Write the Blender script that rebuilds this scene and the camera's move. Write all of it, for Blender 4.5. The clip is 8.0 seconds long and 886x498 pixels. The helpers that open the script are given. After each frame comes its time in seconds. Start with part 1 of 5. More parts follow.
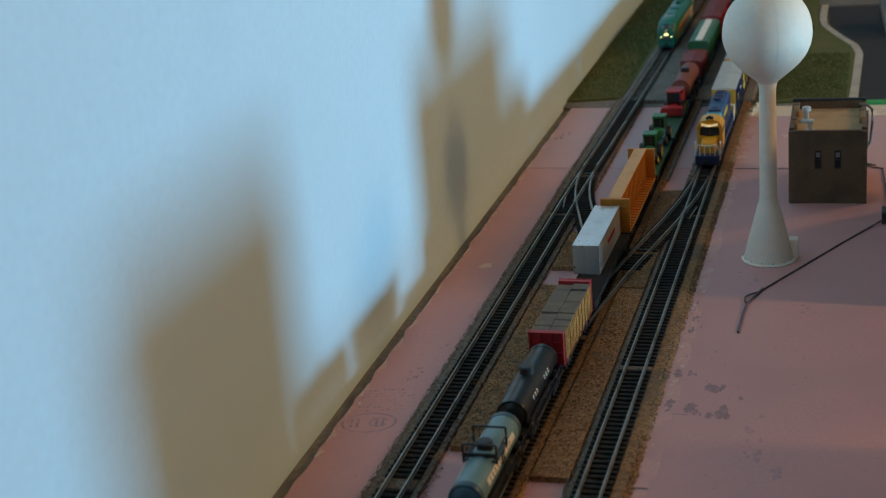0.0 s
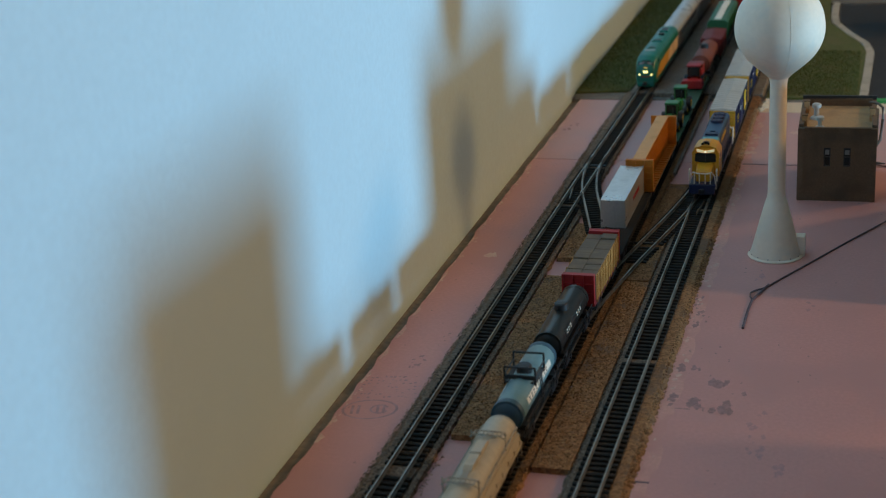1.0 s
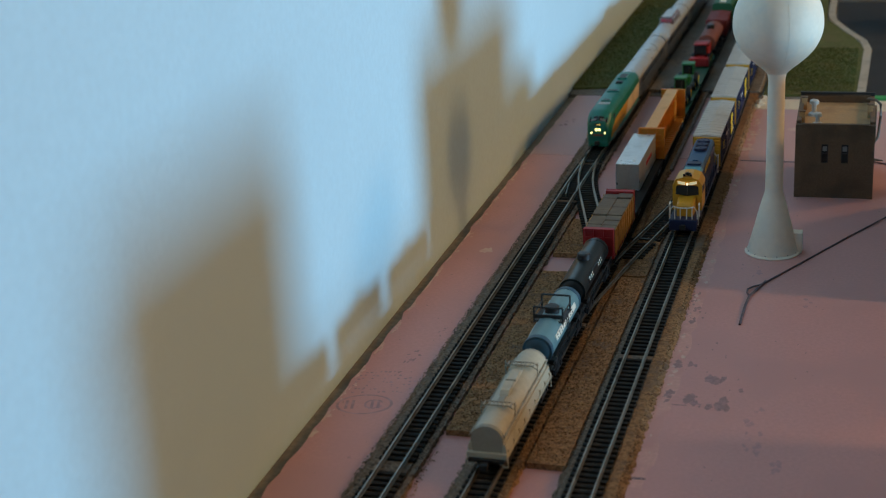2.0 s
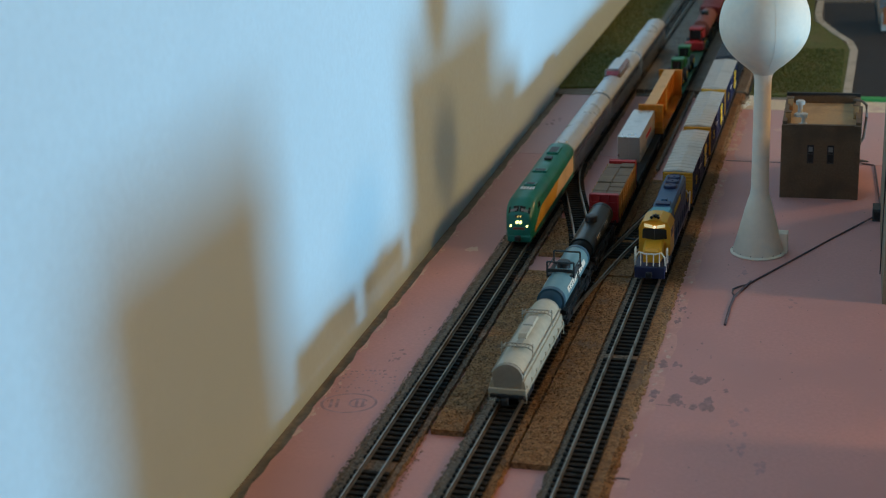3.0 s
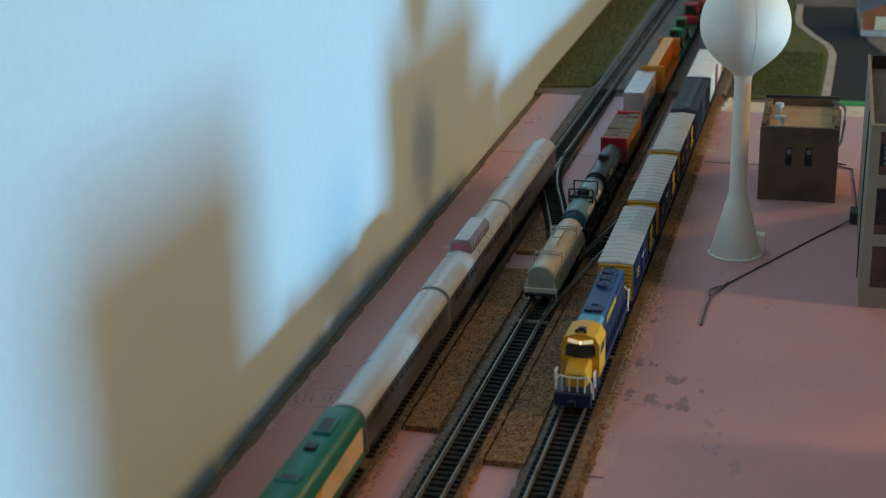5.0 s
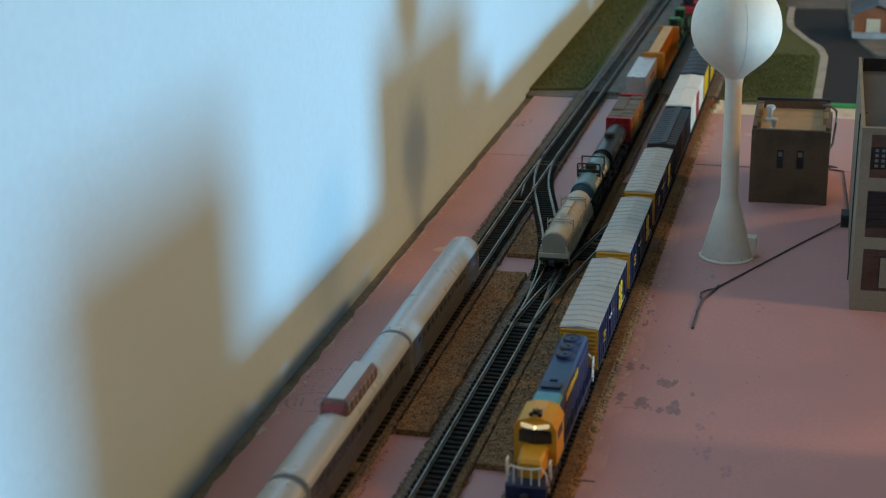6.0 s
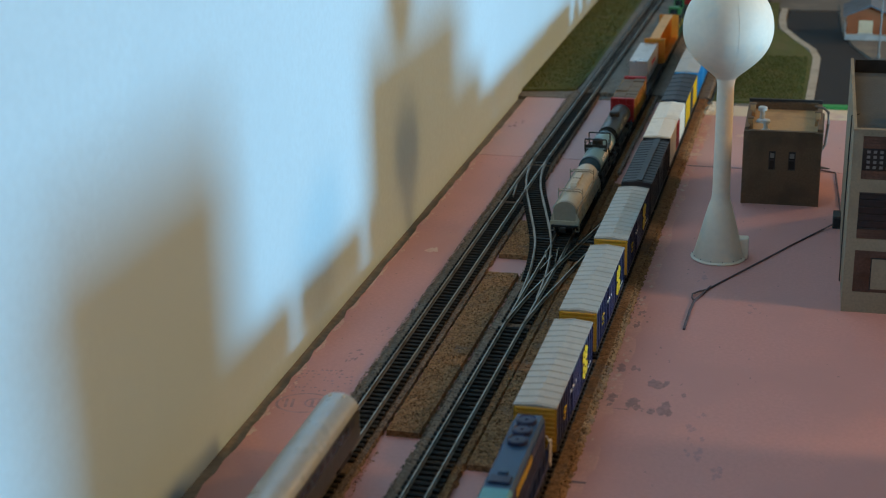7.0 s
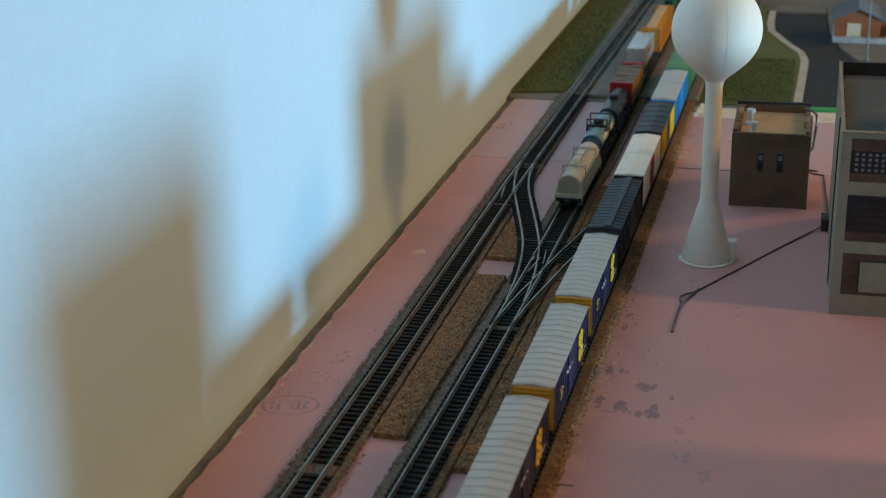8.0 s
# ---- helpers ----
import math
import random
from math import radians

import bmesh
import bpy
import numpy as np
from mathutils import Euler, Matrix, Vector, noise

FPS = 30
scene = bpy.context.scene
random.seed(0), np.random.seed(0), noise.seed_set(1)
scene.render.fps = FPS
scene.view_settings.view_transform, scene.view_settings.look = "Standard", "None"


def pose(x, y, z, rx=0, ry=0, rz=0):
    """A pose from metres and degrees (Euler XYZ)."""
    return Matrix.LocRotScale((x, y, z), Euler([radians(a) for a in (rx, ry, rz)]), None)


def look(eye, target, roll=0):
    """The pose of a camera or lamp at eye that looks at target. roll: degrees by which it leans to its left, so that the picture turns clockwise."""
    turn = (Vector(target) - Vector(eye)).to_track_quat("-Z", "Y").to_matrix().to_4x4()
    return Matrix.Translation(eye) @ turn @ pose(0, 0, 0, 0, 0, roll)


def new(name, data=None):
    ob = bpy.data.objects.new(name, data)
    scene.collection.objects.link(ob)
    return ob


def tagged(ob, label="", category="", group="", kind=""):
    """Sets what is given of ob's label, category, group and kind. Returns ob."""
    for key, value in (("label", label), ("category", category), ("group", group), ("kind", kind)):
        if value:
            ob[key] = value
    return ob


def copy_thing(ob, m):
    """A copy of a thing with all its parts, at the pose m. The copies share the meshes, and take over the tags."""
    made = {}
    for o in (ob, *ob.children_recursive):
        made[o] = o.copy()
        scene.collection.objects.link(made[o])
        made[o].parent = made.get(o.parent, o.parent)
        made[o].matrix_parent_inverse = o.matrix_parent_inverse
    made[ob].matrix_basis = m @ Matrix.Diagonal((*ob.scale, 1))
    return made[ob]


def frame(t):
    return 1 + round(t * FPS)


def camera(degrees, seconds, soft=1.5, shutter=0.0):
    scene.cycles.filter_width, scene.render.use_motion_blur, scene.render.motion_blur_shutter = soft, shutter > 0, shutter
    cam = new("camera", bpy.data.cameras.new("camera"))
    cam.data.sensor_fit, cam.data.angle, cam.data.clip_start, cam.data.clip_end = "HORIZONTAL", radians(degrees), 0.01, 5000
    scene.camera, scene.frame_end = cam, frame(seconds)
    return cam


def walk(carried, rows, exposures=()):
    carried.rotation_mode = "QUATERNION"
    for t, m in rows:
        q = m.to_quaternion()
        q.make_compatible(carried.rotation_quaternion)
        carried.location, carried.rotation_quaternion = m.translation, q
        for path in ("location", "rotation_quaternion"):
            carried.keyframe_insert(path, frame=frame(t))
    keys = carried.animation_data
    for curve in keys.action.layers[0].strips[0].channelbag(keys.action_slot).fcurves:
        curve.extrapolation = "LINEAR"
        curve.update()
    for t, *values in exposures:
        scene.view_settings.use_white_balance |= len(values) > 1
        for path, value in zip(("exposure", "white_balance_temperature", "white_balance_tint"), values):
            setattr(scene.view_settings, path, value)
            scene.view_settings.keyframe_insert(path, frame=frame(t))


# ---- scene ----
# A model railway at 1:160 beside a wall: three trains pass on parallel tracks.
# ---- camera ----
cam = camera(33.17, 8.0, soft=1.1, shutter=0.35)
cam.data.dof.use_dof = True
cam.data.dof.focus_distance = 0.84
cam.data.dof.aperture_fstop = 17.0
walk(cam, [
    (0, look((0.00428, -0.01381, 0.31548), (-0.55165, 1.78920, -0.34791), -4.886)),
    (0.5, look((0.00385, -0.01039, 0.31273), (-0.55564, 1.79522, -0.34052), -3.810)),
    (1, look((0.00208, -0.01082, 0.31319), (-0.55741, 1.78644, -0.36269), -3.508)),
    (1.5, look((0.00055, -0.00862, 0.31021), (-0.55726, 1.78842, -0.36766), -3.287)),
    (3, look((0.00017, -0.00566, 0.30971), (-0.53422, 1.79687, -0.37244), -2.692)),
    (3.5, look((-0.00037, -0.00395, 0.30884), (-0.52319, 1.80191, -0.37346), -2.262)),
    (4, look((-0.00031, -0.00411, 0.30769), (-0.51681, 1.80397, -0.37353), -2.109)),
    (4.5, look((-0.00137, -0.00390, 0.30654), (-0.51256, 1.80499, -0.37653), -1.673)),
    (6, look((-0.00038, -0.00170, 0.30688), (-0.49498, 1.81253, -0.37425), -1.447)),
    (6.5, look((-0.00001, -0.00130, 0.30707), (-0.49135, 1.81399, -0.37360), -1.433)),
    (7, look((0.00038, -0.00033, 0.30635), (-0.48578, 1.81655, -0.37379), -1.277)),
    (7.5, look((0.00032, -0.00017, 0.30693), (-0.48004, 1.81752, -0.37516), -1.186)),
    (8, look((-0.00009, 0.00234, 0.30520), (-0.47080, 1.82413, -0.37267), -0.986)),
], exposures=[(0, -0.14), (1.5, -0.12), (3, -0.04), (4.5, 0.02), (6, 0.08), (8, 0.12)])

# ---- light ----
world = bpy.data.worlds.new("world")
scene.world = world
world.use_nodes = True
world.node_tree.nodes["Background"].inputs[0].default_value = (0.55, 0.72, 1.0, 1)
world.node_tree.nodes["Background"].inputs[1].default_value = 0.3


def area_lamp(name, eye, target, w, h, power, colour):
    data = bpy.data.lights.new(name, "AREA")
    data.shape, data.size, data.size_y, data.energy, data.color = "RECTANGLE", w, h, power, colour
    ob = new(name, data)
    ob.matrix_world = look(eye, target)
    return ob


# blue evening sky through the low window, and a warm lamp in the room on the same side
area_lamp("window_light", (1.50, 0.70, 0.00), (-0.25, 1.70, 0.02), 0.28, 0.22, 33.0, (0.27, 0.66, 0.97))
area_lamp("warm_lamp", (1.45, 0.66, 0.82), (-0.10, 0.72, 0.0), 0.15, 0.26, 7.2, (1.0, 0.58, 0.19))
area_lamp("warm_lamp_far", (1.25, 1.80, 0.72), (-0.12, 1.20, 0.0), 0.20, 0.20, 6.4, (1.0, 0.60, 0.26))
# unseen overhead fill, added to lift the ambient level
area_lamp("overhead_fill", (0.55, 0.10, 1.36), (0.0, 0.75, 0.0), 0.7, 0.7, 0.25, (1.0, 0.88, 0.68))

# ---- helpers: all mesh numbers are millimetres ----
MM = 0.001


def mat(name, colour, rough=0.6, metal=0.0, vary=0.15, scale=900.0, bump=0.15, coarse=40.0, spread=0.2, coat=0.0, second=None, amount=0.5, emit=0.0):
    m = bpy.data.materials.new(name)
    m.use_nodes = True
    nt = m.node_tree
    b = nt.nodes["Principled BSDF"]
    b.inputs["Roughness"].default_value = rough
    b.inputs["Metallic"].default_value = metal
    b.inputs["Coat Weight"].default_value = coat
    tc = nt.nodes.new("ShaderNodeTexCoord")
    n1 = nt.nodes.new("ShaderNodeTexNoise")
    n1.inputs["Scale"].default_value, n1.inputs["Detail"].default_value = scale, 5
    n2 = nt.nodes.new("ShaderNodeTexNoise")
    n2.inputs["Scale"].default_value, n2.inputs["Detail"].default_value = coarse, 4
    nt.links.new(tc.outputs["Object"], n1.inputs["Vector"])
    nt.links.new(tc.outputs["Object"], n2.inputs["Vector"])

    def mix(fac, a, c):
        x = nt.nodes.new("ShaderNodeMix")
        x.data_type = "RGBA"
        for sock, v in ((x.inputs[0], fac), (x.inputs[6], a), (x.inputs[7], c)):
            if hasattr(v, "is_output"):
                nt.links.new(v, sock)
            elif isinstance(v, float):
                sock.default_value = v
            else:
                sock.default_value = (*v, 1)
        return x.outputs[2]

    def ramp(sock, lo, hi):
        r = nt.nodes.new("ShaderNodeMapRange")
        r.inputs[1].default_value, r.inputs[2].default_value = lo, hi
        nt.links.new(sock, r.inputs[0])
        return r.outputs[0]

    dark = tuple(c * (1 - vary) for c in colour)
    light = tuple(min(1, c * (1 + vary)) for c in colour)
    col = mix(ramp(n1.outputs[0], 0.3, 0.7), dark, light)
    other = second or tuple(c * (1 - spread) for c in colour)
    col = mix(ramp(n2.outputs[0], 0.62 - 0.25 * amount, 0.78 - 0.25 * amount), col, other)
    nt.links.new(col, b.inputs["Base Color"])
    r = nt.nodes.new("ShaderNodeMapRange")
    r.inputs[3].default_value, r.inputs[4].default_value = max(0.03, rough - 0.1), min(1, rough + 0.1)
    nt.links.new(n2.outputs[0], r.inputs[0])
    nt.links.new(r.outputs[0], b.inputs["Roughness"])
    if bump:
        bp = nt.nodes.new("ShaderNodeBump")
        bp.inputs["Strength"].default_value, bp.inputs["Distance"].default_value = bump, 0.0004
        nt.links.new(n1.outputs[0], bp.inputs["Height"])
        nt.links.new(bp.outputs[0], b.inputs["Normal"])
    if emit:
        b.inputs["Emission Color"].default_value = (*colour, 1)
        b.inputs["Emission Strength"].default_value = emit
    return m


def grain_mat(name, colours, cell=700.0, rough=0.95, bump=0.9, paint=None, paint_amount=0.4):
    """Granules: each cell has a colour of its own, with patches of paint over them."""
    m = bpy.data.materials.new(name)
    m.use_nodes = True
    nt = m.node_tree
    b = nt.nodes["Principled BSDF"]
    b.inputs["Roughness"].default_value = rough
    tc = nt.nodes.new("ShaderNodeTexCoord")
    v = nt.nodes.new("ShaderNodeTexVoronoi")
    v.inputs["Scale"].default_value = cell
    nt.links.new(tc.outputs["Object"], v.inputs["Vector"])
    sep = nt.nodes.new("ShaderNodeSeparateColor")
    nt.links.new(v.outputs["Color"], sep.inputs[0])
    r = nt.nodes.new("ShaderNodeValToRGB")
    el = r.color_ramp.elements
    while len(el) < len(colours):
        el.new(0.5)
    for i, c in enumerate(colours):
        el[i].position, el[i].color = i / (len(colours) - 1), (*c, 1)
    nt.links.new(sep.outputs[0], r.inputs[0])
    out = r.outputs[0]
    n = nt.nodes.new("ShaderNodeTexNoise")
    n.inputs["Scale"].default_value, n.inputs["Detail"].default_value = 55, 6
    nt.links.new(tc.outputs["Object"], n.inputs["Vector"])
    if paint:
        x = nt.nodes.new("ShaderNodeMix")
        x.data_type = "RGBA"
        q = nt.nodes.new("ShaderNodeMapRange")
        q.inputs[1].default_value, q.inputs[2].default_value = 0.62 - 0.3 * paint_amount, 0.74 - 0.3 * paint_amount
        q.inputs[4].default_value = 0.85
        nt.links.new(n.outputs[0], q.inputs[0])
        nt.links.new(q.outputs[0], x.inputs[0])
        nt.links.new(out, x.inputs[6])
        x.inputs[7].default_value = (*paint, 1)
        out = x.outputs[2]
    nt.links.new(out, b.inputs["Base Color"])
    bp = nt.nodes.new("ShaderNodeBump")
    bp.inputs["Strength"].default_value, bp.inputs["Distance"].default_value = 0.6 * bump, 0.0005
    nt.links.new(v.outputs["Distance"], bp.inputs["Height"])
    bp.invert = True
    nt.links.new(bp.outputs[0], b.inputs["Normal"])
    return m


def P(x, y, z, rz=0.0):
    return pose(x * MM, y * MM, z * MM, 0, 0, rz)


def mesh_of(name, bm, material, smooth=False):
    bmesh.ops.recalc_face_normals(bm, faces=bm.faces)
    bmesh.ops.scale(bm, vec=(MM, MM, MM), verts=bm.verts)
    me = bpy.data.meshes.new(name)
    bm.to_mesh(me)
    bm.free()
    me.materials.append(material)
    if smooth:
        for p in me.polygons:
            p.use_smooth = True
        me.set_sharp_from_angle(angle=radians(35))
    return me


def part(name, bm, material, parent=None, label="", smooth=False):
    ob = new(name, mesh_of(name, bm, material, smooth))
    ob.parent = parent
    if label:
        ob["label"] = label
    return ob


def thing(name, label, category, group="", kind=""):
    return tagged(new(name), label, category, group, kind)


def add_box(bm, x0, x1, y0, y1, z0, z1, bevel=0.0):
    vs = [bm.verts.new((x, y, z)) for z in (z0, z1) for x, y in ((x0, y0), (x1, y0), (x1, y1), (x0, y1))]
    fs = [bm.faces.new([vs[i] for i in q]) for q in ((3, 2, 1, 0), (4, 5, 6, 7), (0, 1, 5, 4), (1, 2, 6, 5), (2, 3, 7, 6), (3, 0, 4, 7))]
    if bevel:
        es = {e for f in fs for e in f.edges}
        bmesh.ops.bevel(bm, geom=list(es), offset=bevel, segments=2, affect="EDGES", profile=0.5)
    return bm


def box(x0, x1, y0, y1, z0, z1, bevel=0.0):
    return add_box(bmesh.new(), x0, x1, y0, y1, z0, z1, bevel)


def add_tube(bm, a, b, r, seg=10, r2=None):
    a, b = Vector(a), Vector(b)
    d = b - a
    m = Matrix.Translation((a + b) / 2) @ d.to_track_quat("Z", "Y").to_matrix().to_4x4()
    bmesh.ops.create_cone(bm, cap_ends=True, segments=seg, radius1=r, radius2=r if r2 is None else r2, depth=d.length, matrix=m)
    return bm


def tube(a, b, r, seg=10, r2=None):
    return add_tube(bmesh.new(), a, b, r, seg, r2)


def add_lathe(bm, profile, seg=48, axis="z", centre=(0, 0, 0)):
    rings = []
    for r, h in profile:
        ring = []
        for i in range(seg):
            a = 2 * math.pi * i / seg
            u, v = r * math.cos(a), r * math.sin(a)
            q = (u, v, h) if axis == "z" else (u, h, v) if axis == "y" else (h, u, v)
            ring.append(bm.verts.new((q[0] + centre[0], q[1] + centre[1], q[2] + centre[2])))
        rings.append(ring)
    for a, b in zip(rings, rings[1:]):
        for i in range(seg):
            bm.faces.new((a[i], a[(i + 1) % seg], b[(i + 1) % seg], b[i]))
    bm.faces.new(rings[0][::-1])
    bm.faces.new(rings[-1])
    return bm


def add_loft(bm, sections):
    """Skins closed outlines of equal length, given as lists of points."""
    rings = [[bm.verts.new(q) for q in s] for s in sections]
    n = len(rings[0])
    for a, b in zip(rings, rings[1:]):
        for i in range(n):
            bm.faces.new((a[i], a[(i + 1) % n], b[(i + 1) % n], b[i]))
    bm.faces.new(rings[0][::-1])
    bm.faces.new(rings[-1])
    return bm


def add_prism(bm, outline, y0, y1):
    """An outline in x and z, drawn out along y."""
    return add_loft(bm, [[(x, y, z) for x, z in outline] for y in (y0, y1)])


def add_slab(bm, outline, z0, z1):
    return add_loft(bm, [[(x, y, z) for x, y in outline] for z in (z0, z1)])


def add_wire(bm, points, r, seg=6):
    rings = []
    pts = [Vector(p) for p in points]
    for i, p in enumerate(pts):
        d = (pts[min(i + 1, len(pts) - 1)] - pts[max(i - 1, 0)]).normalized()
        side = d.cross(Vector((0.01, 0.02, 1))).normalized()
        up = side.cross(d)
        rings.append([p + r * (math.cos(t) * side + math.sin(t) * up) for t in (2 * math.pi * k / seg for k in range(seg))])
    return add_loft(bm, rings)


# ---- materials ----
M_WALL = mat("painted_wall", (0.55, 0.71, 0.80), 0.75, vary=0.03, scale=300, bump=0.08, coarse=5, spread=0.05)
M_ROOM = mat("room_plaster", (0.46, 0.43, 0.39), 0.9, vary=0.05, scale=60, coarse=3)
M_FLOOR = mat("room_carpet", (0.16, 0.13, 0.11), 0.95, vary=0.2, scale=200, coarse=4)
M_FOAM = mat("pink_foam", (0.60, 0.295, 0.275), 0.55, vary=0.05, scale=500, bump=0.1, coarse=14, second=(0.56, 0.285, 0.27), amount=0.65)
# far sheet: a paler, less saturated pink than the near one
M_FOAMPALE = mat("pale_foam", (0.58, 0.34, 0.33), 0.6, vary=0.05, scale=500, bump=0.1, coarse=14, second=(0.54, 0.345, 0.345), amount=0.65)
M_FOAMCUT = mat("cut_foam", (0.65, 0.41, 0.36), 0.9, vary=0.2, scale=500, bump=0.8, coarse=60, second=(0.68, 0.50, 0.43))
M_GREY = grain_mat("grey_ballast", [(0.05, 0.033, 0.024), (0.18, 0.125, 0.09), (0.29, 0.21, 0.155), (0.16, 0.09, 0.05)], 1000, paint=(0.19, 0.14, 0.11), paint_amount=0.2)
M_CORK = grain_mat("cork", [(0.14, 0.066, 0.028), (0.24, 0.12, 0.05), (0.36, 0.19, 0.085), (0.29, 0.145, 0.062)], 900, paint=(0.15, 0.095, 0.065), paint_amount=0.25)
M_ASPHALT_BED = grain_mat("grey_far_ballast", [(0.07, 0.06, 0.05), (0.19, 0.16, 0.135), (0.27, 0.235, 0.20), (0.15, 0.115, 0.085)], 1100, paint=(0.22, 0.195, 0.17), paint_amount=0.5)
M_TIE = mat("black_tie", (0.012, 0.009, 0.007), 0.9, vary=0.3, scale=1500, bump=0.3, coarse=150, second=(0.035, 0.022, 0.013), amount=0.35)
M_RAIL = mat("nickel_rail", (0.31, 0.265, 0.225), 0.38, metal=0.9, vary=0.2, scale=800, bump=0.1, coarse=90, second=(0.20, 0.15, 0.11), amount=0.4)
M_GRASS = grain_mat("lawn_mat", [(0.035, 0.045, 0.008), (0.10, 0.11, 0.02), (0.14, 0.15, 0.035), (0.09, 0.085, 0.025)], 1300, paint=(0.13, 0.115, 0.035), paint_amount=0.35)
M_BLADE = mat("grass_blade", (0.10, 0.12, 0.025), 0.9, vary=0.4, scale=300, bump=0, coarse=60, second=(0.15, 0.14, 0.04))
# black asphalt, darkened further: shade at the far corner is in the colour
M_ROAD = mat("asphalt", (0.019, 0.020, 0.023), 0.95, vary=0.25, scale=1500, bump=0.4, coarse=25, second=(0.026, 0.026, 0.029))
M_PATH = mat("concrete_path", (0.46, 0.40, 0.32), 0.9, vary=0.12, scale=900, bump=0.3, coarse=60, spread=0.2)
# grey paving, its colour lowered to carry the shade around the house
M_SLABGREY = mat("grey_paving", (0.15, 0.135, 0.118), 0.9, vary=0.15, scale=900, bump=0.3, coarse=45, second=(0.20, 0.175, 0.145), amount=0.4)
M_SAND = mat("sand_paint", (0.74, 0.61, 0.45), 0.9, vary=0.1, scale=500, bump=0.3, coarse=45, second=(0.60, 0.40, 0.36), amount=0.3)
M_RAILWOOD = mat("dull_timber", (0.25, 0.20, 0.15), 0.85, vary=0.2, scale=300, coarse=30, spread=0.3)
M_GREENSTRIP = mat("green_edge", (0.05, 0.34, 0.09), 0.8, vary=0.15, scale=700, coarse=60)
M_INK = mat("marker_ink", (0.10, 0.07, 0.085), 0.6, vary=0.3, scale=900, bump=0, coarse=120, second=(0.24, 0.15, 0.16), amount=0.3)
M_INKFAINT = mat("faded_ink", (0.36, 0.215, 0.235), 0.6, vary=0.12, scale=900, bump=0, coarse=200, second=(0.5, 0.29, 0.31), amount=0.6)
M_SCUFF = mat("scuffed_foam", (0.64, 0.33, 0.29), 0.6, vary=0.08, scale=500, bump=0.1, coarse=60, second=(0.58, 0.29, 0.265), amount=0.6)
M_SMEAR = mat("rubbed_ink", (0.47, 0.26, 0.265), 0.7, vary=0.1, scale=600, bump=0.05, coarse=300, second=(0.54, 0.29, 0.285), amount=0.6)
M_STAIN = mat("grey_stain", (0.33, 0.195, 0.20), 0.7, vary=0.15, scale=600, bump=0.1, coarse=300, second=(0.43, 0.24, 0.245), amount=0.6)
M_WHITE = mat("white_plastic", (0.84, 0.74, 0.62), 0.62, vary=0.03, scale=300, bump=0.06, coarse=60, second=(0.72, 0.69, 0.62), amount=0.3)
M_BLACK = mat("black_plastic", (0.014, 0.014, 0.016), 0.45, vary=0.3, scale=900, coarse=120, spread=-0.6)
M_DGREY = mat("dark_grey_plastic", (0.05, 0.052, 0.055), 0.55, vary=0.2, scale=900, coarse=100)
M_DECKBLACK = mat("rough_black_deck", (0.012, 0.010, 0.009), 0.92, vary=0.3, scale=700, coarse=90, spread=0.3)
M_STEEL = mat("steel_wheel", (0.2, 0.18, 0.16), 0.4, metal=0.9, vary=0.2, scale=600, coarse=90)

# ---- the room ----
def structure(name, bm, material, label, smooth=False):
    return tagged(part(name, bm, material, None, "", smooth), label, name.split("_")[0], kind="structure")


structure("wall_west", box(-272, -251.5, -1400, 3000, -900, 1500), M_WALL, "plain pale painted wall behind the layout")
structure("wall_south", box(-272, 1760, -1420, -1400, -900, 1500), M_ROOM, "plain painted room wall")
structure("wall_north", box(-272, 1760, 3000, 3020, -900, 1500), M_ROOM, "plain painted room wall")
b = box(1740, 1760, -1400, 3000, -900, -300)
add_box(b, 1740, 1760, -1400, 3000, 320, 1500)
add_box(b, 1740, 1760, -1400, 300, -300, 320)
add_box(b, 1740, 1760, 1300, 3000, -300, 320)
structure("wall_east", b, M_ROOM, "plain painted room wall with a low window opening")
structure("ceiling", box(-272, 1760, -1420, 3020, 1500, 1520), M_ROOM, "plain painted ceiling")
structure("floor", box(-272, 1760, -1420, 3020, -920, -900), M_FLOOR, "dark carpeted room floor")

# ---- the board ----
def ragged_slab(x0, x1, y0, y1, z0, z1, step=4.0, amp=0.6, seed=1):
    rng = random.Random(seed)
    n = max(2, int((y1 - y0) / step))
    bm = bmesh.new()
    rows = []
    for i in range(n + 1):
        y = y0 + (y1 - y0) * i / n
        a, c = x0 + rng.uniform(-amp, amp), x1 + rng.uniform(-amp, amp)
        rows.append([bm.verts.new(q) for q in ((a, y, z0), (a, y, z1), (c, y, z1), (c, y, z0))])
    for p, q in zip(rows, rows[1:]):
        for k in range(4):
            bm.faces.new((p[k], p[(k + 1) % 4], q[(k + 1) % 4], q[k]))
    bm.faces.new(rows[0][::-1])
    bm.faces.new(rows[-1])
    return bm


TABLE_EDGE = 330
structure("board_near", ragged_slab(-244.3, TABLE_EDGE, -300, 1020.6, -50, 0, 11, 1.2, 3), M_FOAM, "pink insulation foam board, scratched and stained")
structure("board_far", ragged_slab(-244.3, TABLE_EDGE, 1021.4, 1196, -50, 0, 9, 0.9, 4), M_FOAMPALE, "pink insulation foam board butted to the next sheet")
structure("board_back", box(-251.3, TABLE_EDGE, 1196, 2600, -50, 0.6), M_ASPHALT_BED, "grey gravelled base of the finished scenery")
structure("table_rail", box(-251.2, -240.5, -300, 1195, -120, -2.2), M_RAILWOOD, "dull brown timber edge in the gap by the wall")
structure("table_frame", box(-240, TABLE_EDGE - 20, -280, 2580, -120, -50), M_FLOOR, "timber frame under the layout")
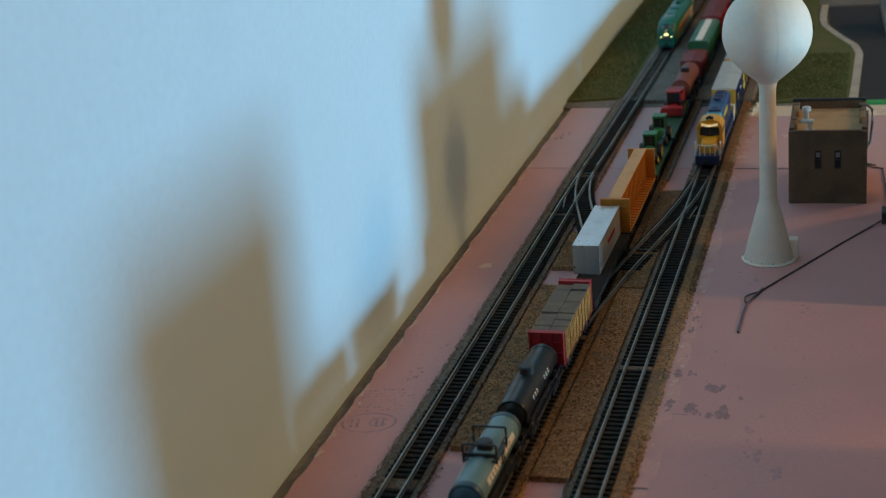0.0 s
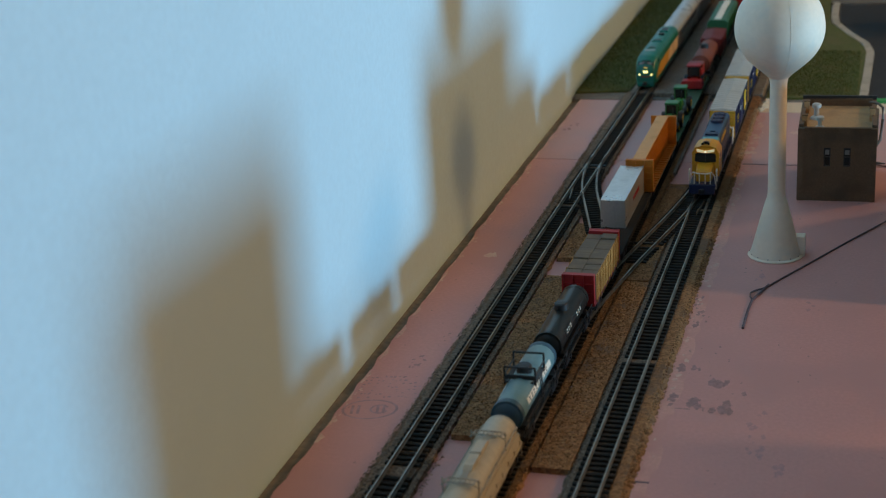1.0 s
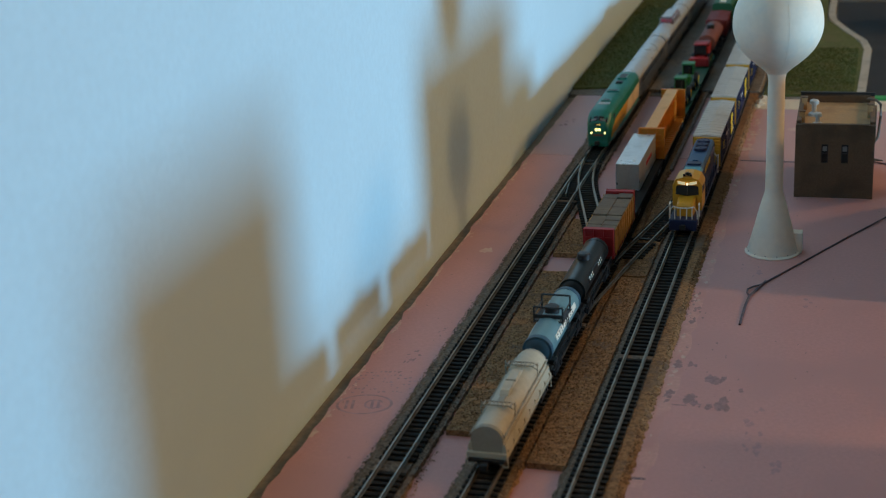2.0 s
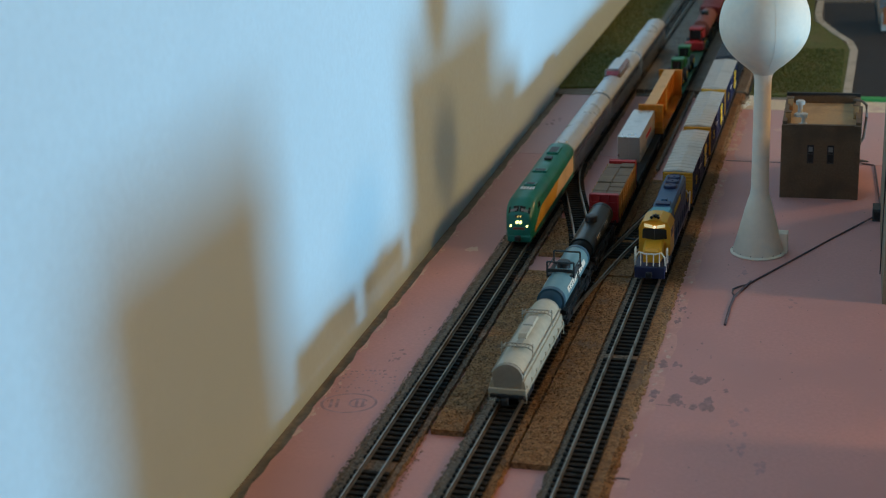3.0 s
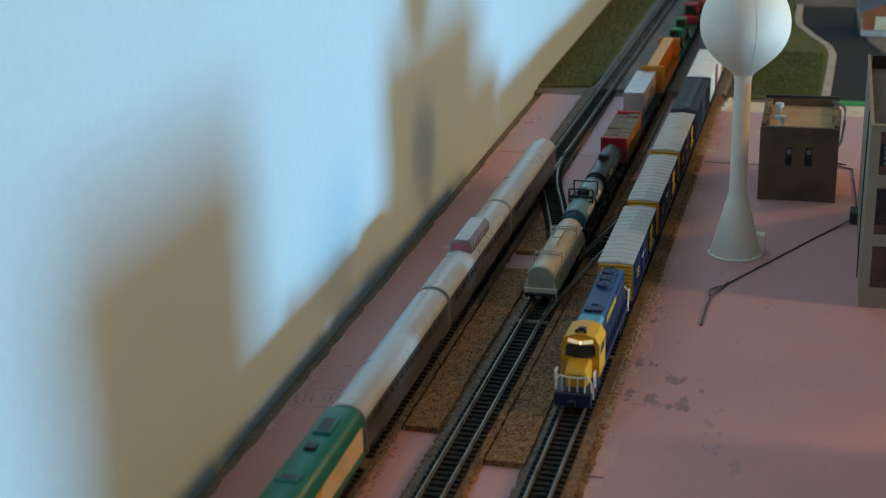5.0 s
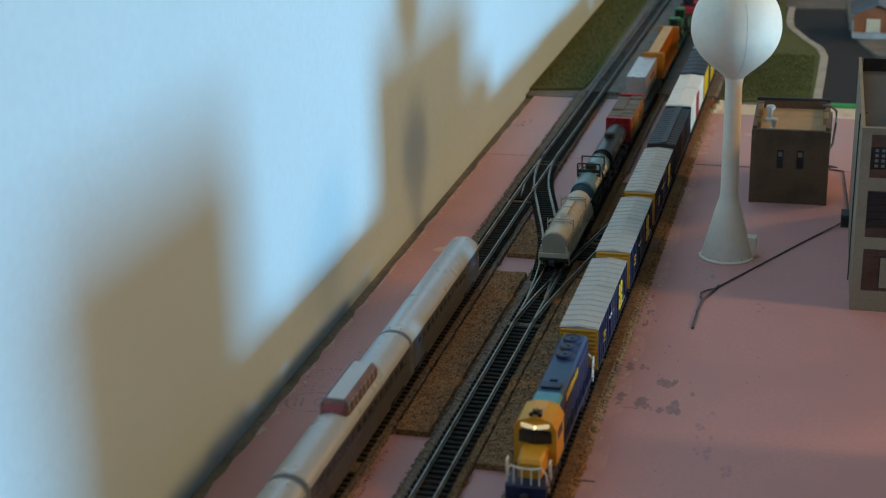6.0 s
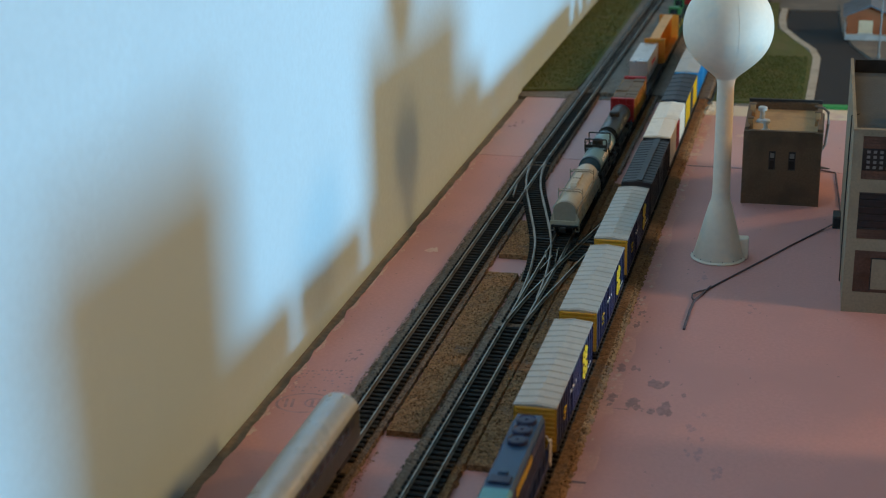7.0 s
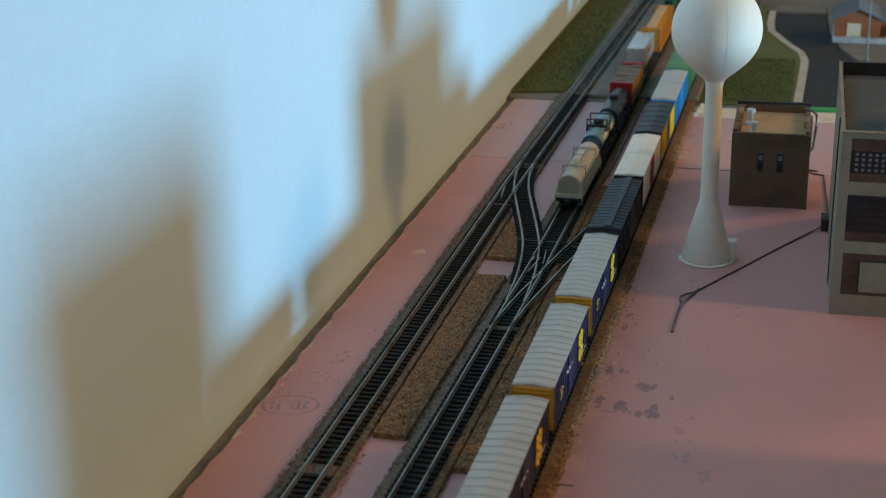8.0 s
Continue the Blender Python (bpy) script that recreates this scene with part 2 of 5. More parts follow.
# torn, lighter edge of the foam along the wall
def torn_edge():
    rng = random.Random(8)
    bm = bmesh.new()
    y = 560.0
    while y < 1190:
        ln = rng.uniform(5, 26)
        w = rng.uniform(0.8, 3.4)
        n = 6
        out = [(-243.9, y + ln * i / n) for i in range(n + 1)][::-1] + [(-243.9 + w * math.sin(math.pi * (i + 0.4) / (n + 0.8)) * rng.uniform(0.6, 1.1), y + ln * i / n) for i in range(n + 1)]
        add_slab(bm, out[::-1], 0.02, 0.12)
        y += ln + rng.uniform(0, 14)
    return bm


structure("foam_scuff", ragged_slab(-95, -86.5, 500, 1160, -1, 0.035, 9, 1.6, 17), M_SCUFF, "paler scuffed strip of foam beside the roadbed")
structure("foam_torn_edge", torn_edge(), M_FOAMCUT, "torn pale edge of the foam board along the wall")
structure("sand_strip", ragged_slab(-94, TABLE_EDGE - 4, 1163, 1195, -1, 0.25, 4, 0.5, 9), M_SAND, "rough cream painted strip at the end of the foam")
structure("green_strip", box(-30, TABLE_EDGE - 4, 1195.5, 1203, 0, 2.6, 0.4), M_GREENSTRIP, "bright green edge of the lawn mat")

# grass beside the wall, and the lawn with its path and car park
def mat_sheet(outline, z0, z1):
    return add_slab(bmesh.new(), outline, z0, z1)


structure("lawn_wall", mat_sheet([(-251.2, 1212), (-206, 1220), (-203, 1300), (-204, 2500), (-251.2, 2500)], 0, 2.4), M_GRASS, "dull green grass mat beside the wall")
LAWN = [(-90, 1200), (-16, 1204), (-14, 1380), (-24, 1420), (-52, 1505), (-56, 1640), (-92, 1640)]
structure("lawn_field", mat_sheet(LAWN, 0, 2.6), M_GRASS, "dull green grass mat beside the car park")
PATH = [(-13.5, 1203), (-12, 1290), (-11, 1372), (-15.5, 1406), (-31, 1450), (-46, 1502), (-49, 1540), (-49, 1606)]
def ribbon(pts, w, z0, z1):
    l, r = [], []
    for i, p in enumerate(pts):
        a, c = Vector(pts[max(0, i - 1)]), Vector(pts[min(len(pts) - 1, i + 1)])
        d = (c - a).normalized()
        n = Vector((-d.y, d.x))
        l.append(tuple(Vector(p) + n * w / 2))
        r.append(tuple(Vector(p) - n * w / 2))
    bm = bmesh.new()
    for i in range(len(pts) - 1):
        add_slab(bm, [r[i], r[i + 1], l[i + 1], l[i]], z0, z1)
    bmesh.ops.remove_doubles(bm, verts=bm.verts, dist=0.001)
    return bm


structure("pavement", ribbon(PATH, 6.8, 0.5, 3.0), M_PATH, "pale concrete path between lawn and car park")
structure("car_park", mat_sheet([(-10, 1204), (40, 1204), (60, 1300), (36, 1372), (22, 1420), (12, 1470), (6, 1600), (-45, 1600), (-42, 1510), (-11, 1408), (-7, 1375)], 0.6, 1.6), M_ROAD, "black asphalt car park")
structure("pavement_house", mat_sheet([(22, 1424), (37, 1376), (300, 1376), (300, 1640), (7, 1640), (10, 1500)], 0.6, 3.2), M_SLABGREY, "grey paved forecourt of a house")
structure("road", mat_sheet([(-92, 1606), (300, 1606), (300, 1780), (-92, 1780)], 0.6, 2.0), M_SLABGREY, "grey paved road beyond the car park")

# grass fibres
def fibres(boxes, count, seed):
    rng = np.random.default_rng(seed)
    vs, fs = [], []
    for x0, x1, y0, y1, z in boxes:
        for _ in range(count):
            x, y = rng.uniform(x0, x1), rng.uniform(y0, y1)
            a, h = rng.uniform(0, 6.28), rng.uniform(0.8, 2.0)
            dx, dy = 0.35 * math.cos(a), 0.35 * math.sin(a)
            k = len(vs)
            lx, ly = rng.uniform(-0.8, 0.8, 2)
            vs += [(x - dx, y - dy, z), (x + dx, y + dy, z), (x + lx, y + ly, z + h)]
            fs.append((k, k + 1, k + 2))
    me = bpy.data.meshes.new("grass")
    me.from_pydata([(a * MM, b_ * MM, c * MM) for a, b_, c in vs], [], fs)
    me.materials.append(M_BLADE)
    return tagged(new("grass", me), "short dull green static grass", "grass", kind="stuff")


fibres([(-250.5, -206, 1218, 1700, 2.3), (-88, -19, 1206, 1375, 2.5), (-88, -56, 1375, 1500, 2.5)], 9000, 5)

# ---- roadbed and track ----
LEFT_X, RIGHT_X, RAIL_TOP = -194.6, -109.4, 6.0


def mid_x(y):
    return -158.1 + 0.012 * min(y, 800)


def left_x(y):
    return LEFT_X + 0.012 * max(0, y - 950)


def bed(name, left, right, y0, y1, top, slope_l, slope_r, material, label, seed, amp=0.5):
    """A strip of roadbed with bevelled, uneven shoulders; left and right give its top edges along y."""
    rng = random.Random(seed)
    n = max(2, int((y1 - y0) / 2.5))
    bm = bmesh.new()
    rows = []
    for i in range(n + 1):
        y = y0 + (y1 - y0) * i / n
        a, c = left(y), right(y)
        j = [rng.uniform(-amp, amp) for _ in range(4)]
        prof = [(a - slope_l + 1.6 * j[0], -0.1), (a + 0.7 * j[1], top + 0.3 * j[1])]
        k = max(2, int((c - a) / 3))
        prof += [(a + (c - a) * q / k, top + rng.uniform(-0.22, 0.22)) for q in range(1, k)]
        prof += [(c + 0.7 * j[2], top + 0.3 * j[3]), (c + slope_r + 1.6 * j[3], -0.1)]
        rows.append(prof)
    k = min(len(r) for r in rows)
    rows = [[bm.verts.new((x, y0 + (y1 - y0) * i / n, z)) for x, z in (r[:k - 2] + r[-2:])] for i, r in enumerate(rows)]
    for p, q in zip(rows, rows[1:]):
        for s in range(k - 1):
            bm.faces.new((p[s], p[s + 1], q[s + 1], q[s]))
    bm.faces.new(rows[0][::-1])
    bm.faces.new(rows[-1])
    return structure(name, bm, material, label)


def at(c):
    return lambda y: c


def mid(d):
    return lambda y: mid_x(y) + d


bed("roadbed_left", at(-206.0), at(-187.2), 250, 1215, 2.7, 4.0, 0.4, M_GREY, "grey painted cork roadbed under the track", 21)
bed("roadbed_left_edge", at(-186.4), at(-183.6), 250, 1215, 2.4, 0.3, 0.3, M_GREY, "brown cork roadbed shoulder", 22)
bed("roadbed_middle", mid(-12.0), mid(7.6), 250, 1215, 2.7, 2.6, 0.4, M_GREY, "grey painted cork roadbed under the track", 23)
bed("roadbed_middle_edge", mid(8.4), mid(11.6), 250, 1215, 2.5, 0.3, 0.8, M_CORK, "brown cork roadbed shoulder", 24)
bed("roadbed_right", at(-119.5), at(-101.6), 250, 1215, 2.7, 3.0, 0.4, M_GREY, "grey painted cork roadbed under the track", 25)
bed("roadbed_right_edge", at(-101.0), at(-96.4), 250, 1215, 2.6, 0.3, 3.4, M_CORK, "brown cork roadbed shoulder", 26)
bed("cork_infill_left", at(-181.6), mid(-15.2), 574, 779, 2.9, 0.3, 0.3, M_CORK, "loose brown cork sheet between the tracks", 27, 0.35)
bed("cork_infill_turnout", at(-181.6), mid(-15.0), 809, 872, 2.9, 0.3, 0.3, M_CORK, "small brown cork piece beside the turnout", 28, 0.35)
bed("cork_infill_right", mid(13.2), at(-121.5), 550, 775, 2.9, 0.3, 0.3, M_CORK, "brown cork sheet between the tracks", 29, 0.35)
bed("cork_infill_crossing", mid(13.2), at(-121.5), 778, 960, 2.9, 0.3, 0.3, M_CORK, "brown cork sheet under the crossover", 30, 0.35)
bed("cork_infill_far", mid(13.6), at(-137), 985, 1215, 2.9, 0.3, 0.5, M_ASPHALT_BED, "dark cork strip between the tracks", 31, 0.35)
bed("roadbed_back", at(-202), at(-94), 1205, 2500, 3.75, 3, 3, M_ASPHALT_BED, "grey ballast nearly covering the ties of three tracks", 32)


def sweep(bm, pts, profile):
    """Draws a profile (offset, z) along a line in plan."""
    secs = []
    for i, p in enumerate(pts):
        a, c = Vector(pts[max(0, i - 1)]), Vector(pts[min(len(pts) - 1, i + 1)])
        d = (c - a).normalized()
        n = Vector((d.y, -d.x))
        secs.append([(p[0] + n.x * o, p[1] + n.y * o, z) for o, z in profile])
    return add_loft(bm, secs)


RAIL = [(-0.7, 3.9), (0.7, 3.9), (0.7, 4.15), (0.22, 4.35), (0.22, 5.3), (0.4, 5.45), (0.4, 5.95), (0.3, 6.0), (-0.3, 6.0), (-0.4, 5.95), (-0.4, 5.45), (-0.22, 5.3), (-0.22, 4.35), (-0.7, 4.15)]
TIE_MESH = mesh_of("tie", box(-8.2, 8.2, -1.15, 1.15, 2.6, 4.0, 0.18), M_TIE)


def offset_line(pts, d):
    out = []
    for i, p in enumerate(pts):
        a, c = Vector(pts[max(0, i - 1)]), Vector(pts[min(len(pts) - 1, i + 1)])
        v = (c - a).normalized()
        out.append((p[0] + v.y * d, p[1] - v.x * d))
    return out


def track(label, pts, gaps=(), near=(440, 1230), pitch=4.6):
    """Two rails on moulded ties along a line in plan; ties past the near stretch are joined."""
    t = thing("railway_track", label, "track", "tracks")
    for s in (-4.85, 4.85):
        part("rail", sweep(bmesh.new(), offset_line(pts, s), RAIL), M_RAIL, t, smooth=False)
    far = bmesh.new()
    spare = pitch / 2
    for a, c in zip(pts, pts[1:]):
        a, c = Vector(a), Vector(c)
        ln = (c - a).length
        ang = math.degrees(math.atan2(c.y - a.y, c.x - a.x)) - 90
        while spare < ln:
            q = a + (c - a) * (spare / ln)
            spare += pitch
            if any(g0 < q.y < g1 for g0, g1 in gaps):
                continue
            if near[0] < q.y < near[1]:
                o = new("tie", TIE_MESH)
                o.parent = t
                o.matrix_basis = P(q.x, q.y, random.uniform(-0.12, 0.05), ang + random.uniform(-0.5, 0.5))
            else:
                add_box(far, q.x - 8.2, q.x + 8.2, q.y - 1.15, q.y + 1.15, 2.6, 4.0)
        spare -= ln
    if far.verts:
        part("tie_bed", far, M_TIE, t)["kind"] = "stuff"
    return t


def straight(fx, y0, y1, n=2):
    return [(fx(y0 + (y1 - y0) * i / n), y0 + (y1 - y0) * i / n) for i in range(n + 1)]


track("model track with black ties beside the wall", straight(left_x, 250, 2500, 90), gaps=((531, 540), (905, 909), (920, 993)))
track("model track with black ties in the middle", straight(mid_x, 250, 2500, 90), gaps=((700, 704), (764, 835), (846, 850)))
track("model track with black ties on a cork shoulder", straight(at(RIGHT_X), 250, 2500), gaps=((664, 670), (905, 908), (928, 988)))
def smooth_line(knots, n=6):
    """A smooth line in plan through knots of (y, x)."""
    out = []
    for i in range(len(knots) - 1):
        p0, p1, p2, p3 = (knots[max(0, min(len(knots) - 1, i + k))] for k in (-1, 0, 1, 2))
        for j in range(n):
            u = j / n
            h = [0.5 * (2 * q1 + (q2 - q0) * u + (2 * q0 - 5 * q1 + 4 * q2 - q3) * u * u + (3 * q1 - q0 - 3 * q2 + q3) * u ** 3) for q0, q1, q2, q3 in zip(p0, p1, p2, p3)]
            out.append((h[1], h[0]))
    return out + [(knots[-1][1], knots[-1][0])]


LINE_LEFT = smooth_line([(735, -149.8), (775, -152.0), (818, -157.2), (848, -163.3), (888, -173.8), (937, -186.5), (975, -192.6), (1015, -194.4)])
LINE_RIGHT = smooth_line([(700, -149.9), (735, -146.4), (768, -141.5), (805, -136.0), (848, -128.4), (895, -120.4), (942, -114.2), (990, -110.6), (1030, -109.4)])
track("curved crossover track between two straight tracks", LINE_LEFT, near=(770, 925), gaps=((700, 836), (919, 1020)))
track("curved crossover track between two straight tracks", LINE_RIGHT, near=(765, 945), gaps=((690, 836), (926, 1040)))


def on_line(line, y):
    for a, c in zip(line, line[1:]):
        if a[1] <= y <= c[1]:
            return a[0] + (c[0] - a[0]) * (y - a[1]) / (c[1] - a[1])
    return line[0][0] if y < line[0][1] else line[-1][0]


def turnout(x, y, ang, side, label, left, right, y0, y1):
    """The moulded parts of a turnout: frog, guard rails, throw bar and ties that span both routes."""
    t = thing("turnout", label, "turnout", "turnouts")
    t.matrix_basis = P(x, y, 0, ang)
    part("frog", add_prism(bmesh.new(), [(-1.1, 4.1), (1.1, 4.1), (0.5, 6.0), (-0.5, 6.0)], -6, 6), M_RAIL, t)
    part("guard_rail", box(-6.6 * side - 0.3, -6.6 * side + 0.3, -12, 12, 4.0, 5.9, 0.1), M_RAIL, t)
    back = t.matrix_basis.inverted()
    n = int((y1 - y0) / 4.6)
    for k in range(n + 1):
        yy = y0 + k * 4.6
        a, c = left(yy) - 8.2, right(yy) + 8.2
        part("tie", box(a, c, yy - 1.15, yy + 1.15, 2.6, 4.03), M_TIE, t).matrix_basis = back
    yy = y1 + 4.0
    a, c = left(yy) - 8.2, right(yy) + 8.2
    part("throw_bar", box(a, c, yy - 0.7, yy + 0.7, 3.2, 4.4, 0.2), M_BLACK, t).matrix_basis = back
    return t


FROG = "black moulded turnout frog with guard rails"
turnout(-153.2, 806, 6, -1, FROG, lambda y: on_line(LINE_LEFT, y), mid_x, 768, 833)
turnout(-143.6, 792, -6, 1, FROG, lambda y: mid_x(y) + 17, lambda y: on_line(LINE_RIGHT, y), 806, 833)
turnout(-190.0, 925, 6, 1, FROG, left_x, lambda y: on_line(LINE_LEFT, y), 922, 990)
turnout(-114.6, 905, -5, -1, FROG, lambda y: on_line(LINE_RIGHT, y), at(RIGHT_X), 930, 985)

# ---- marks on the foam ----
def ring(cx, cy, r0, r1, z=0.08, sx=1.0, seg=40):
    bm = bmesh.new()
    vs = [[bm.verts.new((cx + sx * r * math.cos(6.28318 * i / seg), cy + r * math.sin(6.28318 * i / seg), z)) for i in range(seg)] for r in (r0, r1)]
    for i in range(seg):
        bm.faces.new((vs[0][i], vs[1][i], vs[1][(i + 1) % seg], vs[0][(i + 1) % seg]))
    return bm


def bar(bm, x0, x1, y0, y1, z=0.08):
    bm.faces.new([bm.verts.new(q) for q in ((x0, y0, z), (x1, y0, z), (x1, y1, z), (x0, y1, z))])


b = ring(0, 0, 9.6, 10.6, sx=1.3)
for k in (-1, 1):
    for a0 in (-0.8, 0.2):
        bar(b, 6.2 * k + a0 * 3 - 0.7, 6.2 * k + a0 * 3 + 0.7, -4.5, 4.5)
for k in range(26):
    a = math.radians(30 + k * 12)
    bar(b, 4.6 + 4.2 * math.cos(a) - 0.5, 4.6 + 4.2 * math.cos(a) + 0.5, 4.4 * math.sin(a) - 0.5, 4.4 * math.sin(a) + 0.5, 0.085)
bmesh.ops.rotate(b, cent=(0, 0, 0), matrix=Matrix.Rotation(radians(12), 3, "Z"), verts=b.verts)
bmesh.ops.translate(b, vec=(-229.3, 598, 0), verts=b.verts)
rng = random.Random(14)
for row in range(7):
    x = -242.0
    while x < -212 + (3 - row) * 2:
        w = rng.uniform(0.5, 1.6)
        if rng.random() < 0.5:
            y0 = 611.5 + row * 3.9 + 0.2 * (x + 228) + rng.uniform(-0.6, 0.6)
            bar(b, x, x + w, y0, y0 + rng.uniform(0.6, 1.6))
        x += w + rng.uniform(0.6, 1.8)
structure("printed_stamp", b, M_INKFAINT, "faded round printer's stamp and rows of print on the foam")


def blot(bm, cx, cy, r, rng, z=0.07, flat=1.0, drawn=1.7):
    n = 18
    z += rng.uniform(0, 0.012)
    k = [rng.uniform(0, 6.28) for _ in range(4)]
    bm.faces.new([bm.verts.new((cx + r * (1 + 0.35 * math.sin(2 * a + k[0]) + 0.25 * math.sin(3 * a + k[1]) + 0.15 * math.sin(7 * a + k[2])) * math.cos(a) * flat,
                               cy + drawn * r * (1 + 0.35 * math.sin(2 * a + k[3]) + 0.2 * math.sin(5 * a + k[1])) * math.sin(a), z)) for a in (6.28318 * i / n for i in range(n))])


b = bmesh.new()
rng = random.Random(33)
# smudges: centre, half width, half length
for cx, cy, rx, ry in ((-89, 669, 2.0, 7.0), (-82, 669, 2.8, 3.2), (-69, 651, 4.2, 7.0), (-89, 630, 2.2, 8.5), (-78, 631, 3.0, 6.0), (-63, 626, 3.6, 8.0), (-68.5, 623, 1.6, 4.0), (-73, 624, 0.9, 2.4), (-56, 643, 1.3, 3.4),
                       (-87, 689, 0.7, 1.6), (-74, 688, 0.6, 1.4), (-73, 696, 0.9, 2.0), (-67, 681, 0.7, 2.2), (-74, 661, 0.6, 2.0), (-44, 704, 0.6, 1.6), (-76, 634, 0.8, 2.0), (-80, 626, 1.0, 1.8), (-58, 655, 0.6, 1.4)):
    for _ in range(7 if rx > 1.5 else 2):
        blot(b, cx + rng.gauss(0, 0.38) * rx, cy + rng.gauss(0, 0.38) * ry, 0.62 * min(rx, ry / 2.2), rng, 0.05 + rng.uniform(0, 0.03))
for cx, cy, r, n in ((-92, 754, 1.2, 9), (-88, 725, 1.3, 10), (-91, 738, 1.0, 8), (-234, 1105, 1.6, 5), (-72, 1085, 1.4, 7), (-222, 655, 0.9, 12), (-216, 690, 0.6, 8)):
    for _ in range(n):
        blot(b, cx + rng.gauss(0, 2.2), cy + rng.gauss(0, 8), rng.uniform(0.3, 1.0) * r, rng, 0.05 + rng.uniform(0, 0.03))
bar(b, -86, -79, 622.4, 623.2, 0.07)
for _ in range(90):
    blot(b, rng.uniform(-90, 60), rng.uniform(520, 1150), rng.uniform(0.15, 0.5), rng, 0.06)
for _ in range(60):
    blot(b, rng.uniform(-241, -212), rng.uniform(520, 1190), rng.uniform(0.15, 0.45), rng, 0.06)
faint = bmesh.new()
for cx, cy, rx, ry, n in ((-44, 590, 5, 14, 9), (-45, 622, 2, 4, 3), (-49, 610, 2, 3, 3), (-36, 575, 4, 9, 5), (-60, 800, 3, 12, 5), (-30, 760, 6, 10, 4)):
    for _ in range(n):
        blot(faint, cx + rng.gauss(0, 0.45) * rx, cy + rng.gauss(0, 0.45) * ry, rng.uniform(0.5, 1.6), rng, 0.045)
structure("foam_smears", faint, M_SMEAR, "faint grey smears rubbed into the foam")
structure("foam_stains", b, M_STAIN, "grey smudges and specks on the foam")
b = bmesh.new()
blot(b, -224.5, 815, 3.2, rng, 0.1, 0.9)
blot(b, -60, 1105, 3.5, rng, 0.1, 1.0)
for _ in range(46):
    y_ = rng.uniform(560, 1165)
    blot(b, -91.5 + abs(rng.gauss(0, 2.2)), y_, rng.uniform(0.3, 1.5), rng, 0.1)
for _ in range(30):
    blot(b, -243 + abs(rng.gauss(0, 1.2)), rng.uniform(560, 1190), rng.uniform(0.3, 1.1), rng, 0.1)
for _ in range(16):
    blot(b, -88 + rng.gauss(0, 3), rng.uniform(1040, 1165), rng.uniform(0.8, 2.5), rng, 0.1)
structure("foam_chips", b, M_FOAMCUT, "pale chips torn from the foam surface")


# loose granules on the roadbed: what nobody could count
def granule_mat(name, colours):
    m = bpy.data.materials.new(name)
    m.use_nodes = True
    nt = m.node_tree
    g = nt.nodes.new("ShaderNodeNewGeometry")
    r = nt.nodes.new("ShaderNodeValToRGB")
    el = r.color_ramp.elements
    while len(el) < len(colours):
        el.new(0.5)
    for i, c in enumerate(colours):
        el[i].position, el[i].color = i / (len(colours) - 1), (*c, 1)
    nt.links.new(g.outputs["Random Per Island"], r.inputs[0])
    bs = nt.nodes["Principled BSDF"]
    nt.links.new(r.outputs[0], bs.inputs["Base Color"])
    bs.inputs["Roughness"].default_value = 0.95
    return m


M_GRAIN_CORK = granule_mat("cork_granules", [(0.11, 0.052, 0.022), (0.19, 0.095, 0.04), (0.31, 0.17, 0.075), (0.46, 0.28, 0.14)])
M_GRAIN_GREY = granule_mat("grey_granules", [(0.035, 0.025, 0.018), (0.14, 0.10, 0.075), (0.29, 0.225, 0.17), (0.21, 0.13, 0.07)])


def granules(name, material, strips, label, seed):
    """strips: left and right edge along y, y from and to, z, granules per square millimetre, size."""
    rng = np.random.default_rng(seed)
    octa = np.array([(1, 0, 0), (0, 1, 0), (-1, 0, 0), (0, -1, 0), (0, 0, 1), (0, 0, -1)], float)
    faces = np.array([(0, 1, 4), (1, 2, 4), (2, 3, 4), (3, 0, 4), (1, 0, 5), (2, 1, 5), (3, 2, 5), (0, 3, 5)])
    vs, fs, k = [], [], 0
    for left, right, y0, y1, z, density, size in strips:
        n = int((right(y0) - left(y0)) * (y1 - y0) * density)
        for _ in range(n):
            y = rng.uniform(y0, y1)
            x = rng.uniform(left(y), right(y))
            q = octa * (size * rng.uniform(0.5, 1.25, 3)) + rng.normal(0, 0.12 * size, (6, 3))
            a = rng.uniform(0, 6.28)
            c, s = math.cos(a), math.sin(a)
            q = np.stack([q[:, 0] * c - q[:, 1] * s + x, q[:, 0] * s + q[:, 1] * c + y, 0.6 * q[:, 2] + z + rng.uniform(-0.1, 0.25)], 1)
            vs.append(q)
            fs.append(faces + k)
            k += 6
    me = bpy.data.meshes.new(name)
    me.from_pydata((np.concatenate(vs) * MM).tolist(), [], np.concatenate(fs).tolist())
    me.materials.append(material)
    return tagged(new(name, me), label, "ballast", kind="stuff")


granules("cork_granules", M_GRAIN_CORK, [
    (mid(8.6), mid(12.2), 470, 1200, 2.5, 0.9, 0.55), (at(-101.0), at(-94.2), 470, 1200, 2.2, 0.9, 0.6),
    (at(-181.4), mid(-15.4), 575, 778, 2.9, 0.75, 0.6), (at(-181.4), mid(-15.2), 810, 871, 2.9, 0.75, 0.6), (mid(13.6), at(-122), 551, 774, 2.9, 0.75, 0.6), (mid(13.6), at(-122), 780, 958, 2.9, 0.75, 0.6),
    (at(-96), at(-92.5), 470, 1200, 0.4, 0.3, 0.5), (at(-182.5), at(-180), 470, 560, 0.3, 0.3, 0.5)],
    "loose brown cork granules on the roadbed", 3)
